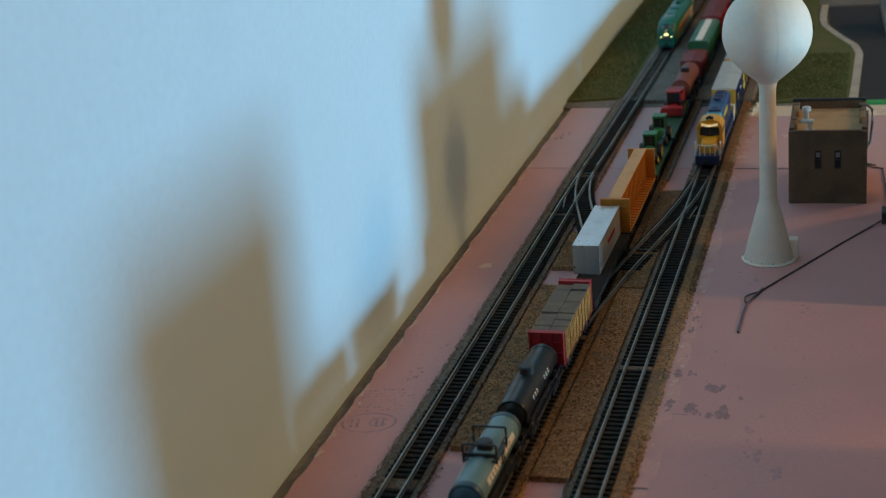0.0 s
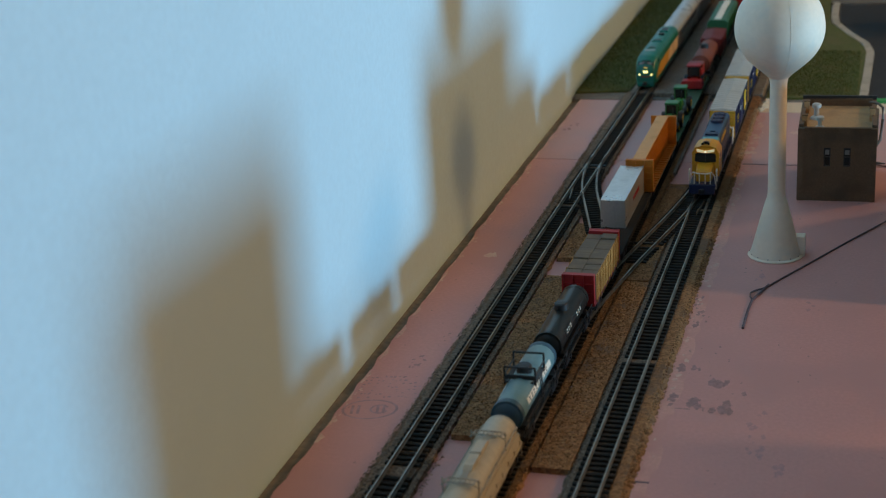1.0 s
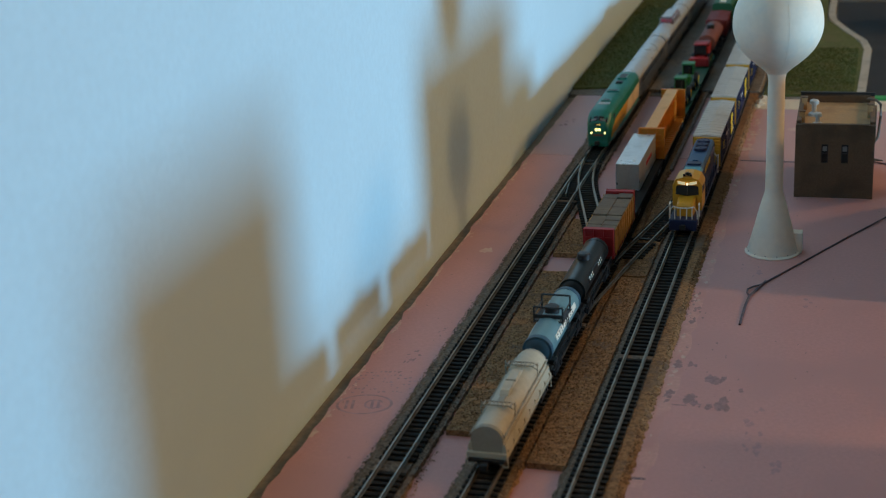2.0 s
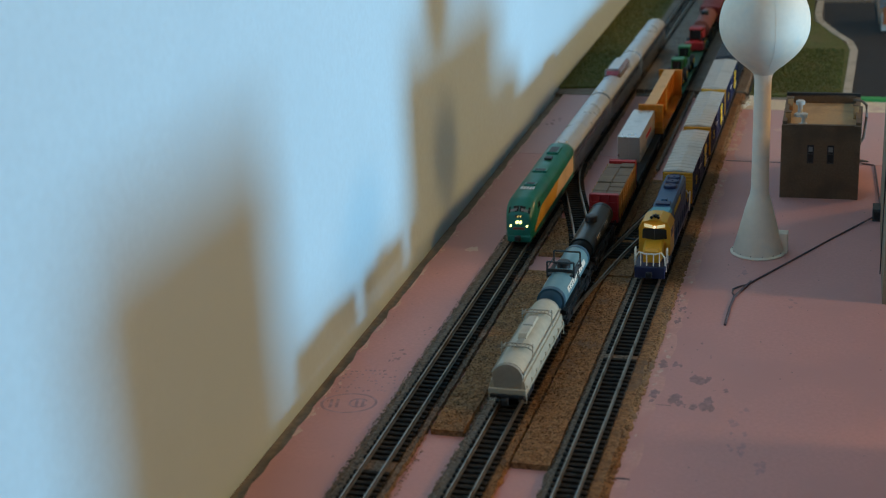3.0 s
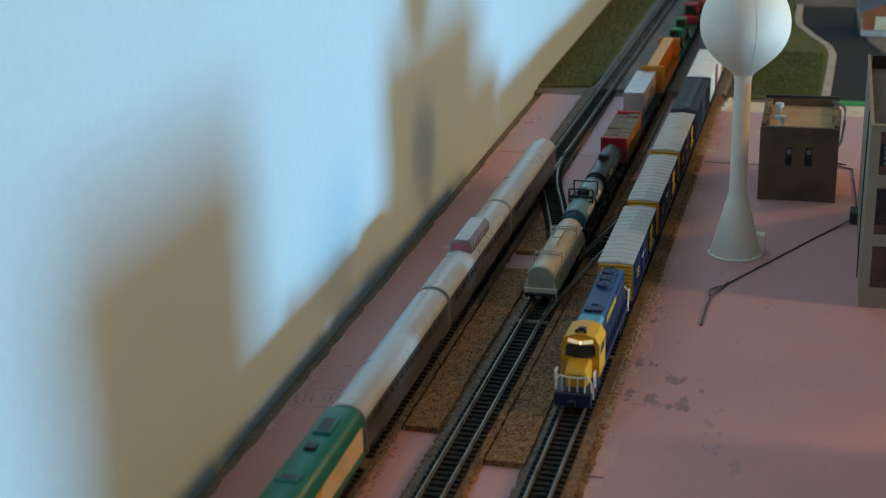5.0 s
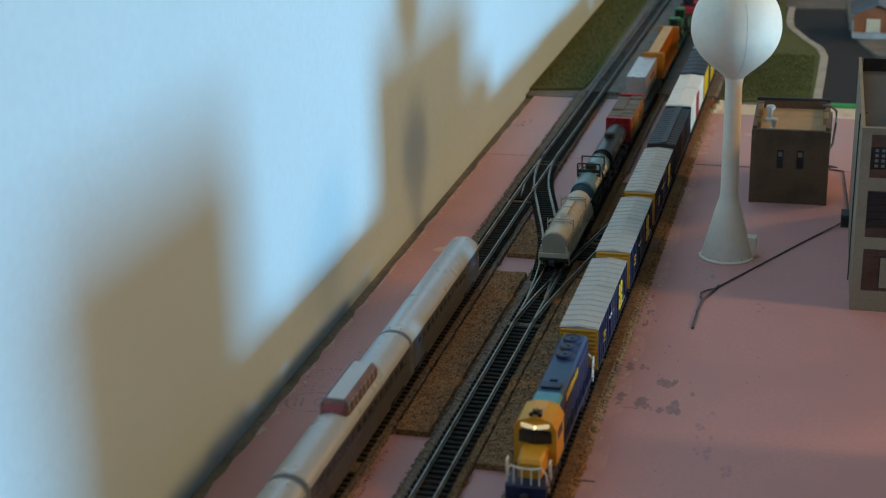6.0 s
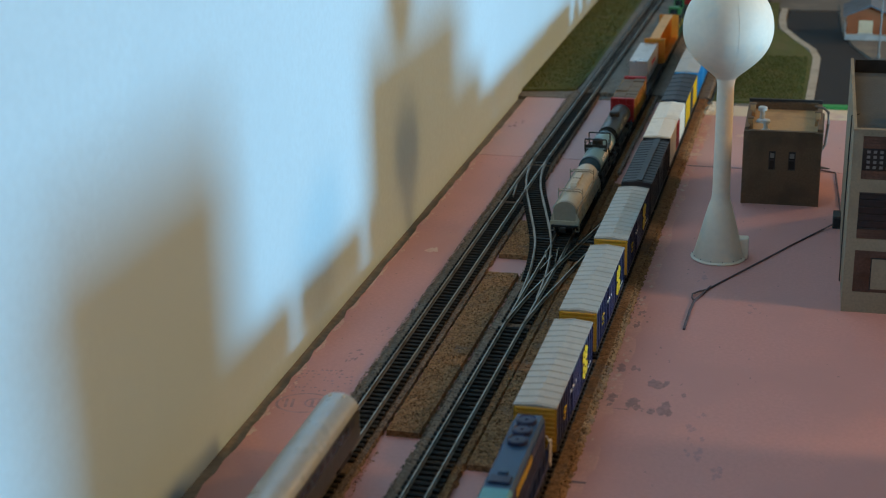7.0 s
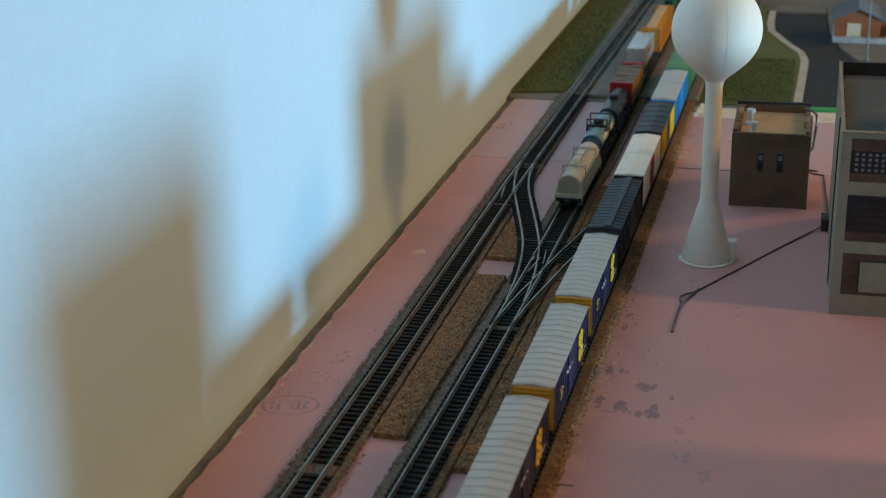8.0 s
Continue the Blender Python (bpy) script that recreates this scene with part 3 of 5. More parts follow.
granules("grey_granules", M_GRAIN_GREY, [
    (at(-209.5), at(-203.2), 470, 1200, 2.1, 0.8, 0.5), (at(-186.2), at(-183.6), 470, 1200, 2.4, 0.9, 0.5), (at(-191), at(-187), 470, 1200, 2.7, 0.5, 0.45), (mid(-14), mid(-8.2), 470, 1200, 2.3, 0.8, 0.5), (mid(7.4), mid(8.6), 470, 1200, 2.6, 0.8, 0.5),
    (at(-122), at(-118), 470, 1200, 2.2, 0.8, 0.5), (at(-211), at(-208), 470, 1200, 0.3, 0.25, 0.45), (at(-101.6), at(-100.6), 470, 1200, 2.7, 0.8, 0.45)],
    "loose grey painted granules beside the ties", 4)


def plaster_lump():
    bm = bmesh.new()
    rng2 = random.Random(12)
    for cx, cy, r in ((-91, 1176, 5.5), (-88, 1186, 5), (-93, 1168, 3.5), (-89, 1196, 4.5)):
        g = bmesh.ops.create_icosphere(bm, subdivisions=3, radius=r, matrix=Matrix.Translation((cx, cy, 0.2)))
        for v in g["verts"]:
            d = 0.75 + 0.5 * noise.noise(v.co * 0.35 + Vector((rng2.random(), 0, 0)))
            v.co = Vector((cx, cy, 0.2)) + (v.co - Vector((cx, cy, 0.2))) * d
            v.co.z *= 0.7
    return bm


structure("rough_plaster", plaster_lump(), M_SAND, "rough torn cream plaster at the end of the foam", True)
# ---- buildings on the board ----
M_BRICK = mat("brown_brick", (0.145, 0.092, 0.056), 0.85, vary=0.18, scale=900, bump=0.3, coarse=60, second=(0.10, 0.068, 0.045))
M_TAN = mat("tan_roof", (0.44, 0.27, 0.13), 0.85, vary=0.1, scale=700, coarse=50, second=(0.32, 0.19, 0.10))
M_BROWNPIPE = mat("brown_pipe", (0.13, 0.10, 0.08), 0.6, vary=0.12, scale=700, coarse=60)
M_GREYPL = mat("grey_vent_plastic", (0.50, 0.50, 0.49), 0.5, vary=0.08, scale=500, coarse=90)
M_CONC = mat("olive_concrete", (0.29, 0.235, 0.165), 0.85, vary=0.1, scale=700, bump=0.25, coarse=40, second=(0.24, 0.195, 0.14))
M_REDBR = mat("dark_red_brick", (0.12, 0.058, 0.04), 0.85, vary=0.2, scale=900, bump=0.3, coarse=60, spread=0.3)
M_ROOF = mat("dark_roof", (0.075, 0.08, 0.08), 0.85, vary=0.15, scale=700, coarse=30, second=(0.10, 0.10, 0.095))
M_GLASS = mat("dark_window_glass", (0.02, 0.022, 0.025), 0.15, vary=0.1, scale=200, bump=0, coarse=60)
M_PALEGLASS = mat("pale_window", (0.20, 0.205, 0.21), 0.4, vary=0.06, scale=300, bump=0, coarse=70)


def water_tower():
    t = thing("water_tower", "white plastic water tower with a round tank and flared base", "water tower")
    t.matrix_basis = P(-55.6, 836.8, 0)
    part("pedestal", add_lathe(bmesh.new(), [(15.9, 0), (16.15, 0.5), (15.6, 1.0), (14.7, 1.3), (13.0, 8), (10.7, 17), (8.4, 26), (6.6, 32.6), (5.5, 36), (5.1, 39), (4.95, 60), (4.8, 100), (4.8, 104), (5.6, 108.2)], 64), M_WHITE, t, smooth=True)
    prof = [(5.5, 107.5), (7, 109.2), (9.6, 111.4), (13.2, 114.4), (16.9, 117.8), (20.2, 121.6), (22.8, 126.0), (24.5, 130.8), (25.1, 135.8), (24.7, 141.2), (23.3, 146.7), (20.8, 151.7), (17, 155.9), (12.2, 159), (6.6, 160.8), (0.8, 161.4)]
    prof = [(r, z) for z, r in smooth_line(prof, 4)]
    tank = part("tank", add_lathe(bmesh.new(), prof, 96), M_WHITE, t, smooth=True)
    seam = bmesh.new()
    ang = radians(-72)
    add_wire(seam, [((r + 0.02) * math.cos(ang), (r + 0.02) * math.sin(ang), z) for r, z in prof[8:-4]], 0.1, 6)
    part("mould_seam", seam, M_WHITE, tank, smooth=True)
    part("hatch", box(10.5, 17.0, -1.5, 5.5, 0, 12.5, 0.5), M_WHITE, t, "square cream access box")
    bolts = bmesh.new()
    for k in range(14):
        a = k * 0.45
        bmesh.ops.create_icosphere(bolts, subdivisions=1, radius=0.35, matrix=Matrix.Translation((15.0 * math.cos(a), 15.0 * math.sin(a), 1.9)))
    part("rivets", bolts, M_DGREY, t)


water_tower()


def brick_courses(parent, material, x0, x1, z0, z1, y, d, pitch=1.5):
    z = z0
    while z < z1 - 0.2:
        part("brick_course", box(x0, x1, y - d, y, z, min(z + pitch - 0.3, z1)), material, parent)
        z += pitch


def brick_hut():
    t = thing("brick_building", "small flat-roofed brown brick building with two narrow windows", "building")
    t.matrix_basis = P(-49, 942, 0, 1.0)
    w, d, h, th = 47.5, 70.0, 48.5, 2.0
    # front wall with two openings
    wins = [(15.6, 19.8, 23.5, 36), (28.0, 32.4, 23.5, 36)]
    b = bmesh.new()
    xs = [0, wins[0][0], wins[0][1], wins[1][0], wins[1][1], w]
    for i in (0, 2, 4):
        add_box(b, xs[i], xs[i + 1], 0, th, 0, h)
    for x0, x1, z0, z1 in wins:
        add_box(b, x0, x1, 0, th, 0, z0)
        add_box(b, x0, x1, 0, th, z1, h)
    front = part("front_wall", b, M_BRICK, t)
    for z0, z1, spans in ((0, 23.5, [(0, w)]), (23.5, 36, [(0, 15.6), (19.8, 28), (32.4, w)]), (36, h, [(0, w)])):
        for a0, a1 in spans:
            brick_courses(front, M_BRICK, a0, a1, z0 + 0.1, z1, 0, 0.12)
    part("side_wall", box(-0.2, th, th, d, 0, h), M_BRICK, t)
    part("side_wall", box(w - th, w + 0.2, th, d, 0, h), M_BRICK, t)
    part("rear_wall", box(th, w - th, d - th, d, 0, h + 3.2), M_BRICK, t)
    part("corner_pier", box(-0.9, 3.0, -0.5, 3.0, 0, h + 0.3), M_BRICK, t)
    part("corner_pier", box(w - 3.0, w + 0.9, -0.5, 3.0, 0, h + 0.3), M_BRICK, t)
    part("roof", box(th, w - th, th, d - th, h - 4, h - 2.4), M_TAN, t, "sunlit tan roof panel")
    part("parapet", box(-0.6, th + 0.4, 3.0, d + 0.5, h, h + 2.2, 0.2), M_BRICK, t)
    part("parapet", box(w - th - 0.4, w + 0.6, 3.0, d + 0.5, h, h + 2.2, 0.2), M_BRICK, t)
    part("parapet", box(-0.6, w + 0.6, d - 2, d + 0.6, h + 2.2, h + 4.6, 0.2), M_BLACK, t)
    part("front_coping", box(3.0, w - 3.0, -0.6, 2.4, h, h + 0.9, 0.15), M_BRICK, t)
    for x0, x1, z0, z1 in wins:
        win = part("window", box(x0, x1, 0.9, 1.3, z0, z1), M_GLASS, t)
        fr = bmesh.new()
        for q in ((x0, x0 + 0.6, z0, z1), (x1 - 0.6, x1, z0, z1), (x0, x1, z0, z0 + 0.6), (x0, x1, z1 - 0.6, z1), (x0, x1, (z0 + z1) / 2 - 0.3, (z0 + z1) / 2 + 0.3)):
            add_box(fr, q[0], q[1], 0.4, 0.85, q[2], q[3])
        part("window_frame", fr, M_BLACK, win)
        part("pane", box(x0 + 0.8, x1 - 0.8, 0.55, 0.8, (z0 + z1) / 2 + 1.5, z1 - 1.5), M_PALEGLASS, win)
    for x, y, r, hh in ((12.5, 9, 2.6, 6), (9.5, 34, 3.0, 8)):
        v = part("roof_vent", add_lathe(bmesh.new(), [(r * 1.35, h - 2.4), (r * 1.2, h - 1), (r * 0.55, h), (r * 0.55, h + hh - 3), (r, h + hh - 2.6), (r, h + hh - 0.6), (r * 0.8, h + hh)], 20), M_GREYPL, t, "pale grey round roof ventilator", True)
        v.location = (x * MM, y * MM, 0)
    # flue and downpipe on the side, chimney stubs on the roof corners
    b = bmesh.new()
    add_wire(b, [(w + 1.8, 42, 27), (w + 3.4, 42, 30), (w + 4.6, 42, h - 4), (w + 4.2, 43, h + 3.4), (w + 1.5, 45, h + 5.4), (w - 4, 50, h + 5.2)], 0.9, 10)
    part("side_pipe", b, M_BROWNPIPE, t, "brown pipe bent over the parapet", True)
    part("flue_box", box(w + 0.2, w + 2.0, 38, 46, 26, h + 2.0, 0.4), M_BRICK, t)
    part("spigot", tube((w, 22, 20), (w + 7, 22, 19.4), 1.1, 12, 0.4), M_BROWNPIPE, t)
    for x, y, z in ((2.6, 14, 5.2), (2.8, 48, 6.0), (w - 2.4, 30, 6.4)):
        c = part("chimney_stub", box(x - 1.7, x + 1.7, y - 1.9, y + 1.9, h - 2.4, h + z, 0.2), M_TAN, t, "small tan brick chimney stub")
        part("cap", box(x - 2.0, x + 2.0, y - 2.2, y + 2.2, h + z, h + z + 0.7, 0.15), M_BRICK, c)


brick_hut()


def flat_block():
    t = thing("office_building", "tall olive concrete building with brick panels and grid windows", "building")
    t.matrix_basis = P(15, 765, 0, 0.6)
    w, d, h = 150.0, 165.0, 100.0
    part("side_wall", box(0, 1.4, 2.5, d, 0, h), M_CONC, t)
    part("side_wall", box(w - 2.5, w, 2.5, d, 0, h), M_CONC, t)
    part("rear_wall", box(2.5, w - 2.5, d - 2.5, d, 0, h), M_CONC, t)
    part("roof", box(2.5, w - 2.5, 2.5, d - 2.5, h - 9, h - 7), M_ROOF, t, "dark recessed flat roof")
    part("front_coping", box(-0.3, w, -0.7, 2.2, h, h + 1.0, 0.2), M_CONC, t)
    part("side_coping", box(-0.4, 1.5, 2.2, d, h, h + 1.0, 0.2), M_CONC, t)
    part("rear_panel", box(2.5, w, d - 3.2, d - 2.5, h - 7, h + 1), M_BLACK, t)
    bays = [(5, 44), (51, 90), (97, 136)]
    xs = [0, 5, 44, 51, 90, 97, 136, w]
    for i in (0, 2, 4, 6):
        part("pier", box(xs[i], xs[i + 1], 0, 2.5, 0, h), M_CONC, t)
    levels = [(0, 11.5), (35, 41.5), (67, 74.0), (97.2, h)]
    for x0, x1 in bays:
        for z0, z1 in levels:
            part("spandrel", box(x0, x1, 0.2, 2.5, z0, z1), M_CONC, t)
    for x0, x1 in bays:
        for z0, z1 in ((11.5, 35), (41.5, 46.5), (74, 78.5), (90.5, 97.2)):
            panel = part("brick_panel", box(x0, x1, 0.9, 2.4, z0, z1), M_REDBR, t)
            brick_courses(panel, M_REDBR, x0 + 0.1, x1 - 0.1, z0 + 0.1, z1, 0.9, 0.2)
        win = part("window", box(x0, x1, 1.5, 1.9, 78.5, 90.5), M_BLACK, t, "grid window of small panes")
        n = 11
        for r in range(4):
            for k in range(n):
                cw = (x1 - x0 - 3) / n
                a = x0 + 1.5 + k * cw
                part("pane", box(a + 0.8, a + cw - 0.8, 1.2, 1.5, 79.5 + r * 2.75, 81.0 + r * 2.75), M_PALEGLASS, win)
        win = part("window", box(x0, x1, 1.5, 1.9, 46.5, 67), M_GLASS, t, "dark window band")
        fr = bmesh.new()
        for r in range(6):
            add_box(fr, x0, x1, 1.0, 1.5, 46.5 + r * 3.9, 47.3 + r * 3.9)
        part("window_frame", fr, M_BLACK, win)
        door = part("loading_door", box(x0 + 9, x1 - 4, 0.4, 0.9, 13.5, 30.5), M_CONC, t, "flat grey loading door")
        fr = bmesh.new()
        for q in ((x0 + 8.4, x0 + 9, 13, 31), (x1 - 4, x1 - 3.4, 13, 31), (x0 + 8.4, x1 - 3.4, 30.5, 31.1)):
            add_box(fr, q[0], q[1], 0.3, 0.9, q[2], q[3])
        part("door_frame", fr, M_BLACK, door)
    for x, y in ((27, 35), (31, 60)):
        v = part("roof_vent", add_lathe(bmesh.new(), [(4.2, 0), (4.0, 2), (2, 3), (2, 6), (3.8, 6.6), (3.8, 9), (3, 10)], 20), M_GREYPL, t, "pale grey round roof ventilator", True)
        v.location = (x * MM, y * MM, (h - 7) * MM)
    v = part("roof_unit", box(-6, 6, -8, 8, 0, 9, 0.6), M_DGREY, t)
    v.location = (34 * MM, 44 * MM, (h - 7) * MM)
    wire = bmesh.new()
    add_wire(wire, [(-0.8, 40, 2), (-0.9, 39, 40), (-0.8, 37, 80), (-0.7, 34, 99), (3, 30, 101)], 0.35)
    part("side_cable", wire, M_BLACK, t)


flat_block()


def side_block():
    """The building at the near edge of the board, known by the shade that it throws on foam and wall."""
    t = thing("office_building", "plain tall olive concrete building near the board's edge", "building")
    t.matrix_basis = P(112, 474, 0)
    part("wall", box(0, 60, 0, 128, 0, 106), M_CONC, t)
    part("parapet", box(-0.8, 60.8, -0.8, 128.8, 106, 108, 0.2), M_CONC, t)
    part("plinth", box(-1, 61, -1, 129, 0, 3), M_REDBR, t)


side_block()

# wire on the board with its junction box
j = thing("junction_box", "small dark plastic junction box beside the building", "box")
part("body", box(8.8, 15, 901, 914, 0, 8, 0.5), M_DGREY, j)
part("cover", box(9.6, 14.2, 900.4, 901, 1.5, 6.5, 0.2), M_BLACK, j)
w_ = thing("wire", "thin black wire lying across the foam", "wire")
b = bmesh.new()
add_wire(b, [(10, 905, 2.0), (2, 894, 0.7), (-14, 865, 0.5), (-34, 826, 0.5), (-50, 795, 0.6), (-57, 781, 0.7), (-61.5, 776, 1.0), (-64.2, 771.5, 1.1), (-64.0, 766, 0.9), (-62.6, 763, 0.6)], 0.5)
part("lead", b, M_INK, w_)
b = bmesh.new()
add_wire(b, [(-55.5, 786, 0.6), (-59.5, 772, 0.6), (-62.5, 762, 0.6), (-63.4, 748, 0.5), (-63.6, 735, 0.5), (-63.8, 722, 0.5)], 0.75)
part("sleeve", b, M_INK, w_)
c_ = thing("wire", "thin black wire running from the hut to the junction box", "wire")
b = bmesh.new()
add_wire(b, [(12, 912, 4), (13.4, 930, 1.0), (12.2, 965, 0.6), (10.5, 1000, 0.6), (9.5, 1019, 0.7), (4, 1022, 0.6), (-4, 1024, 1.2), (-6, 1023, 3)], 0.55)
part("lead", b, M_INK, c_)

# pen line where the sheets meet, and a short stroke
structure("pen_line", box(-92, -46, 1019.0, 1021.0, 0, 0.09), M_INK, "pen line along the joint of the boards")
structure("pen_stroke", box(-94.5, -87, 549, 550.4, 0, 0.09), M_INK, "short pen stroke on the foam")

# ---- house, lamp post and trees beyond ----
# orange brick darkened in colour for the shade the house stands in
M_ORANGE_WALL = mat("orange_brick", (0.33, 0.09, 0.028), 0.8, vary=0.15, scale=900, coarse=60, spread=0.2)
M_SHINGLE = mat("grey_shingle", (0.12, 0.125, 0.14), 0.85, vary=0.2, scale=700, bump=0.4, coarse=60)
M_CREAM = mat("cream_paint", (0.68, 0.52, 0.34), 0.7, vary=0.06, scale=500, coarse=50)


def small_house():
    t = thing("house", "small orange brick house with a grey shingled gable roof", "house")
    t.matrix_basis = P(14, 1458, 3.2)
    part("plinth", box(-1.5, 66, -6, 60, 0, 5, 0.3), M_GREYPL, t)
    gable = [(0, 5), (42, 5), (42, 22), (21, 31), (0, 22)]
    part("wall", add_prism(bmesh.new(), gable, 0, 55), M_ORANGE_WALL, t)
    part("wing", box(42, 64, 3, 55, 5, 22), M_ORANGE_WALL, t)
    b = bmesh.new()
    add_loft(b, [[(-4, y, 21.0), (-4, y, 22.6), (21, y, 33.6), (21, y, 31.8)] for y in (-4, 58)])
    part("roof_slope", b, M_SHINGLE, t)
    b = bmesh.new()
    add_loft(b, [[(21, y, 31.8), (21, y, 33.6), (46, y, 22.6), (46, y, 21.0)] for y in (-4, 58)])
    part("roof_slope", b, M_SHINGLE, t)
    part("wing_roof", box(42, 68, 0, 58, 22, 24.2, 0.3), M_SHINGLE, t)
    for x0, x1, z0, z1 in ((11, 24, 6, 18), (48, 56, 7, 17)):
        win = part("window", box(x0, x1, -0.6, 0.2, z0, z1), M_CREAM, t, "cream shutter")
        part("sill", box(x0 - 0.8, x1 + 0.8, -1.4, 0, z0 - 0.9, z0), M_GREYPL, win)


small_house()
M_POST = mat("dull_post_grey", (0.24, 0.24, 0.23), 0.6, vary=0.1, scale=400, coarse=60)
lp = thing("street_lamp", "thin grey model lamp post beside the car park", "lamp post")
part("pole", tube((43, 1378, 3), (43, 1378, 62), 0.9, 12, 0.6), M_POST, lp)
part("foot", tube((43, 1378, 3), (43, 1378, 6), 1.8, 12), M_POST, lp)
part("arm", tube((43, 1378, 61.5), (31, 1378, 64), 0.5, 8), M_POST, lp)
part("lamp_head", box(27, 32, 1376.5, 1379.5, 63, 64.6, 0.3), M_POST, lp)

M_LEAF = mat("dark_foliage", (0.045, 0.075, 0.018), 0.85, vary=0.4, scale=200, coarse=90, second=(0.08, 0.10, 0.02))
M_BARK = mat("bark", (0.09, 0.06, 0.04), 0.9, vary=0.3, scale=600, coarse=90)


def shrub(x, y, h, seed):
    rng = random.Random(seed)
    t = thing("tree", "small dark green model tree with clumped foliage", "tree", "model trees")
    t.matrix_basis = P(x, y, 2)
    b = tube((0, 0, 0), (0.4, 0.2, h * 0.55), 1.4, 8, 0.7)
    for k in range(5):
        a = k * 1.3
        add_tube(b, (0.2, 0.1, h * (0.25 + 0.06 * k)), (h * 0.25 * math.cos(a), h * 0.25 * math.sin(a), h * (0.5 + 0.07 * k)), 0.5, 6, 0.2)
    part("trunk", b, M_BARK, t)
    b = bmesh.new()
    for _ in range(420):
        u, v, w2 = rng.gauss(0, 1), rng.gauss(0, 1), rng.gauss(0, 1)
        q = Vector((u, v, w2)).normalized() * rng.random() ** 0.4
        c = Vector((q.x * h * 0.36, q.y * h * 0.36, h * 0.62 + q.z * h * 0.36)) * (1 + 0.12 * math.sin(3 * u + seed))
        m = Matrix.Translation(c) @ Euler((rng.uniform(0, 6), rng.uniform(0, 6), 0)).to_matrix().to_4x4()
        bmesh.ops.create_circle(b, cap_ends=True, segments=5, radius=rng.uniform(0.9, 2.0), matrix=m)
    part("crown", b, M_LEAF, t)


shrub(-66, 1640, 34, 1)
shrub(-80, 1668, 40, 2)
shrub(70, 1640, 34, 4)
shrub(100, 1560, 30, 5)
# ---- rolling stock: each is built at the origin with its front towards -y and z = 0 on the rail tops ----
def paint(name, colour, rough=0.42, second=None, amount=0.25, metal=0.0):
    return mat(name, colour, rough, metal=metal, vary=0.06, scale=600, bump=0.08, coarse=80, second=second, amount=amount, spread=0.15)


M_GREEN = paint("green_paint", (0.008, 0.17, 0.135), 0.36)
M_YELLOW = paint("yellow_paint", (0.72, 0.34, 0.02), 0.42)
M_GOLD = paint("gold_paint", (0.62, 0.33, 0.03), 0.5)
M_LGOLD = paint("lemon_paint", (0.80, 0.52, 0.02), 0.5)
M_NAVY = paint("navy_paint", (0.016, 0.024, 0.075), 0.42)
M_DECKBLUE = paint("hood_blue_paint", (0.018, 0.065, 0.16), 0.42, second=(0.03, 0.08, 0.16))
M_TURQ = paint("turquoise_paint", (0.10, 0.34, 0.42), 0.5)
M_SILVER = paint("silver_roof", (0.50, 0.47, 0.43), 0.5, second=(0.44, 0.41, 0.37), metal=0.15)
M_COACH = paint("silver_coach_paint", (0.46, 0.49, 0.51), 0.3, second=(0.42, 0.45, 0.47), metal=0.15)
M_FLUTE = paint("dark_fluted_metal", (0.20, 0.19, 0.18), 0.32, second=(0.15, 0.14, 0.13), metal=0.8)
M_COACHBLUE = paint("dark_window_band", (0.05, 0.055, 0.085), 0.3)
M_TRED = paint("red_tint", (0.30, 0.04, 0.06), 0.25)
M_DOME = paint("dome_glazing", (0.20, 0.13, 0.13), 0.12, second=(0.14, 0.09, 0.09), amount=0.5)
M_RED = paint("red_paint", (0.35, 0.015, 0.02), 0.5)
M_DRED = paint("dark_red_paint", (0.17, 0.022, 0.022), 0.5)
M_BROWNRED = paint("oxide_paint", (0.20, 0.06, 0.045), 0.6)
M_ORANGE = paint("orange_paint", (0.60, 0.22, 0.02), 0.5)
M_PLANK = paint("tan_plank", (0.62, 0.36, 0.15), 0.6)
M_LUMBER = paint("grey_wrap", (0.13, 0.105, 0.08), 0.7, second=(0.18, 0.145, 0.10), amount=0.5)
M_WOOD = paint("lumber_ends", (0.52, 0.27, 0.07), 0.7, second=(0.36, 0.17, 0.04), amount=0.5)
M_TANKBLUE = paint("pale_blue_tank", (0.14, 0.26, 0.29), 0.34)
M_TANKDARK = paint("dark_blue_tank", (0.03, 0.085, 0.13), 0.4)
M_TANKWHITE = paint("off_white_tank", (0.50, 0.44, 0.335), 0.42, second=(0.40, 0.345, 0.25))
M_TANKEND = paint("grey_tank_end", (0.33, 0.30, 0.24), 0.5)
M_TANKBLACK = paint("black_tank", (0.007, 0.009, 0.010), 0.32)
M_CONTAINER = paint("silver_container", (0.62, 0.62, 0.62), 0.3, metal=0.65)
M_CREAMW = paint("cream_white_car", (0.86, 0.79, 0.68), 0.45)
M_SKY = paint("bright_blue_car", (0.03, 0.26, 0.50), 0.45)
M_LGREEN = paint("light_green_car", (0.10, 0.25, 0.10), 0.5)
M_TRACTOR = paint("tractor_green", (0.02, 0.16, 0.04), 0.4)
M_SLATE = paint("slate_car", (0.030, 0.035, 0.045), 0.5, second=(0.045, 0.05, 0.06))
M_DECKGREEN = paint("flatcar_green", (0.014, 0.07, 0.03), 0.55)
M_GHOPPER = paint("hopper_green", (0.02, 0.14, 0.07), 0.45)
M_LAMP = mat("warm_headlight", (1.0, 0.82, 0.30), 0.3, vary=0, bump=0, emit=3.6, amount=0.0)
M_BOARD = mat("lit_number_board", (1.0, 0.86, 0.52), 0.4, vary=0.1, bump=0, emit=0.4, amount=0.0)
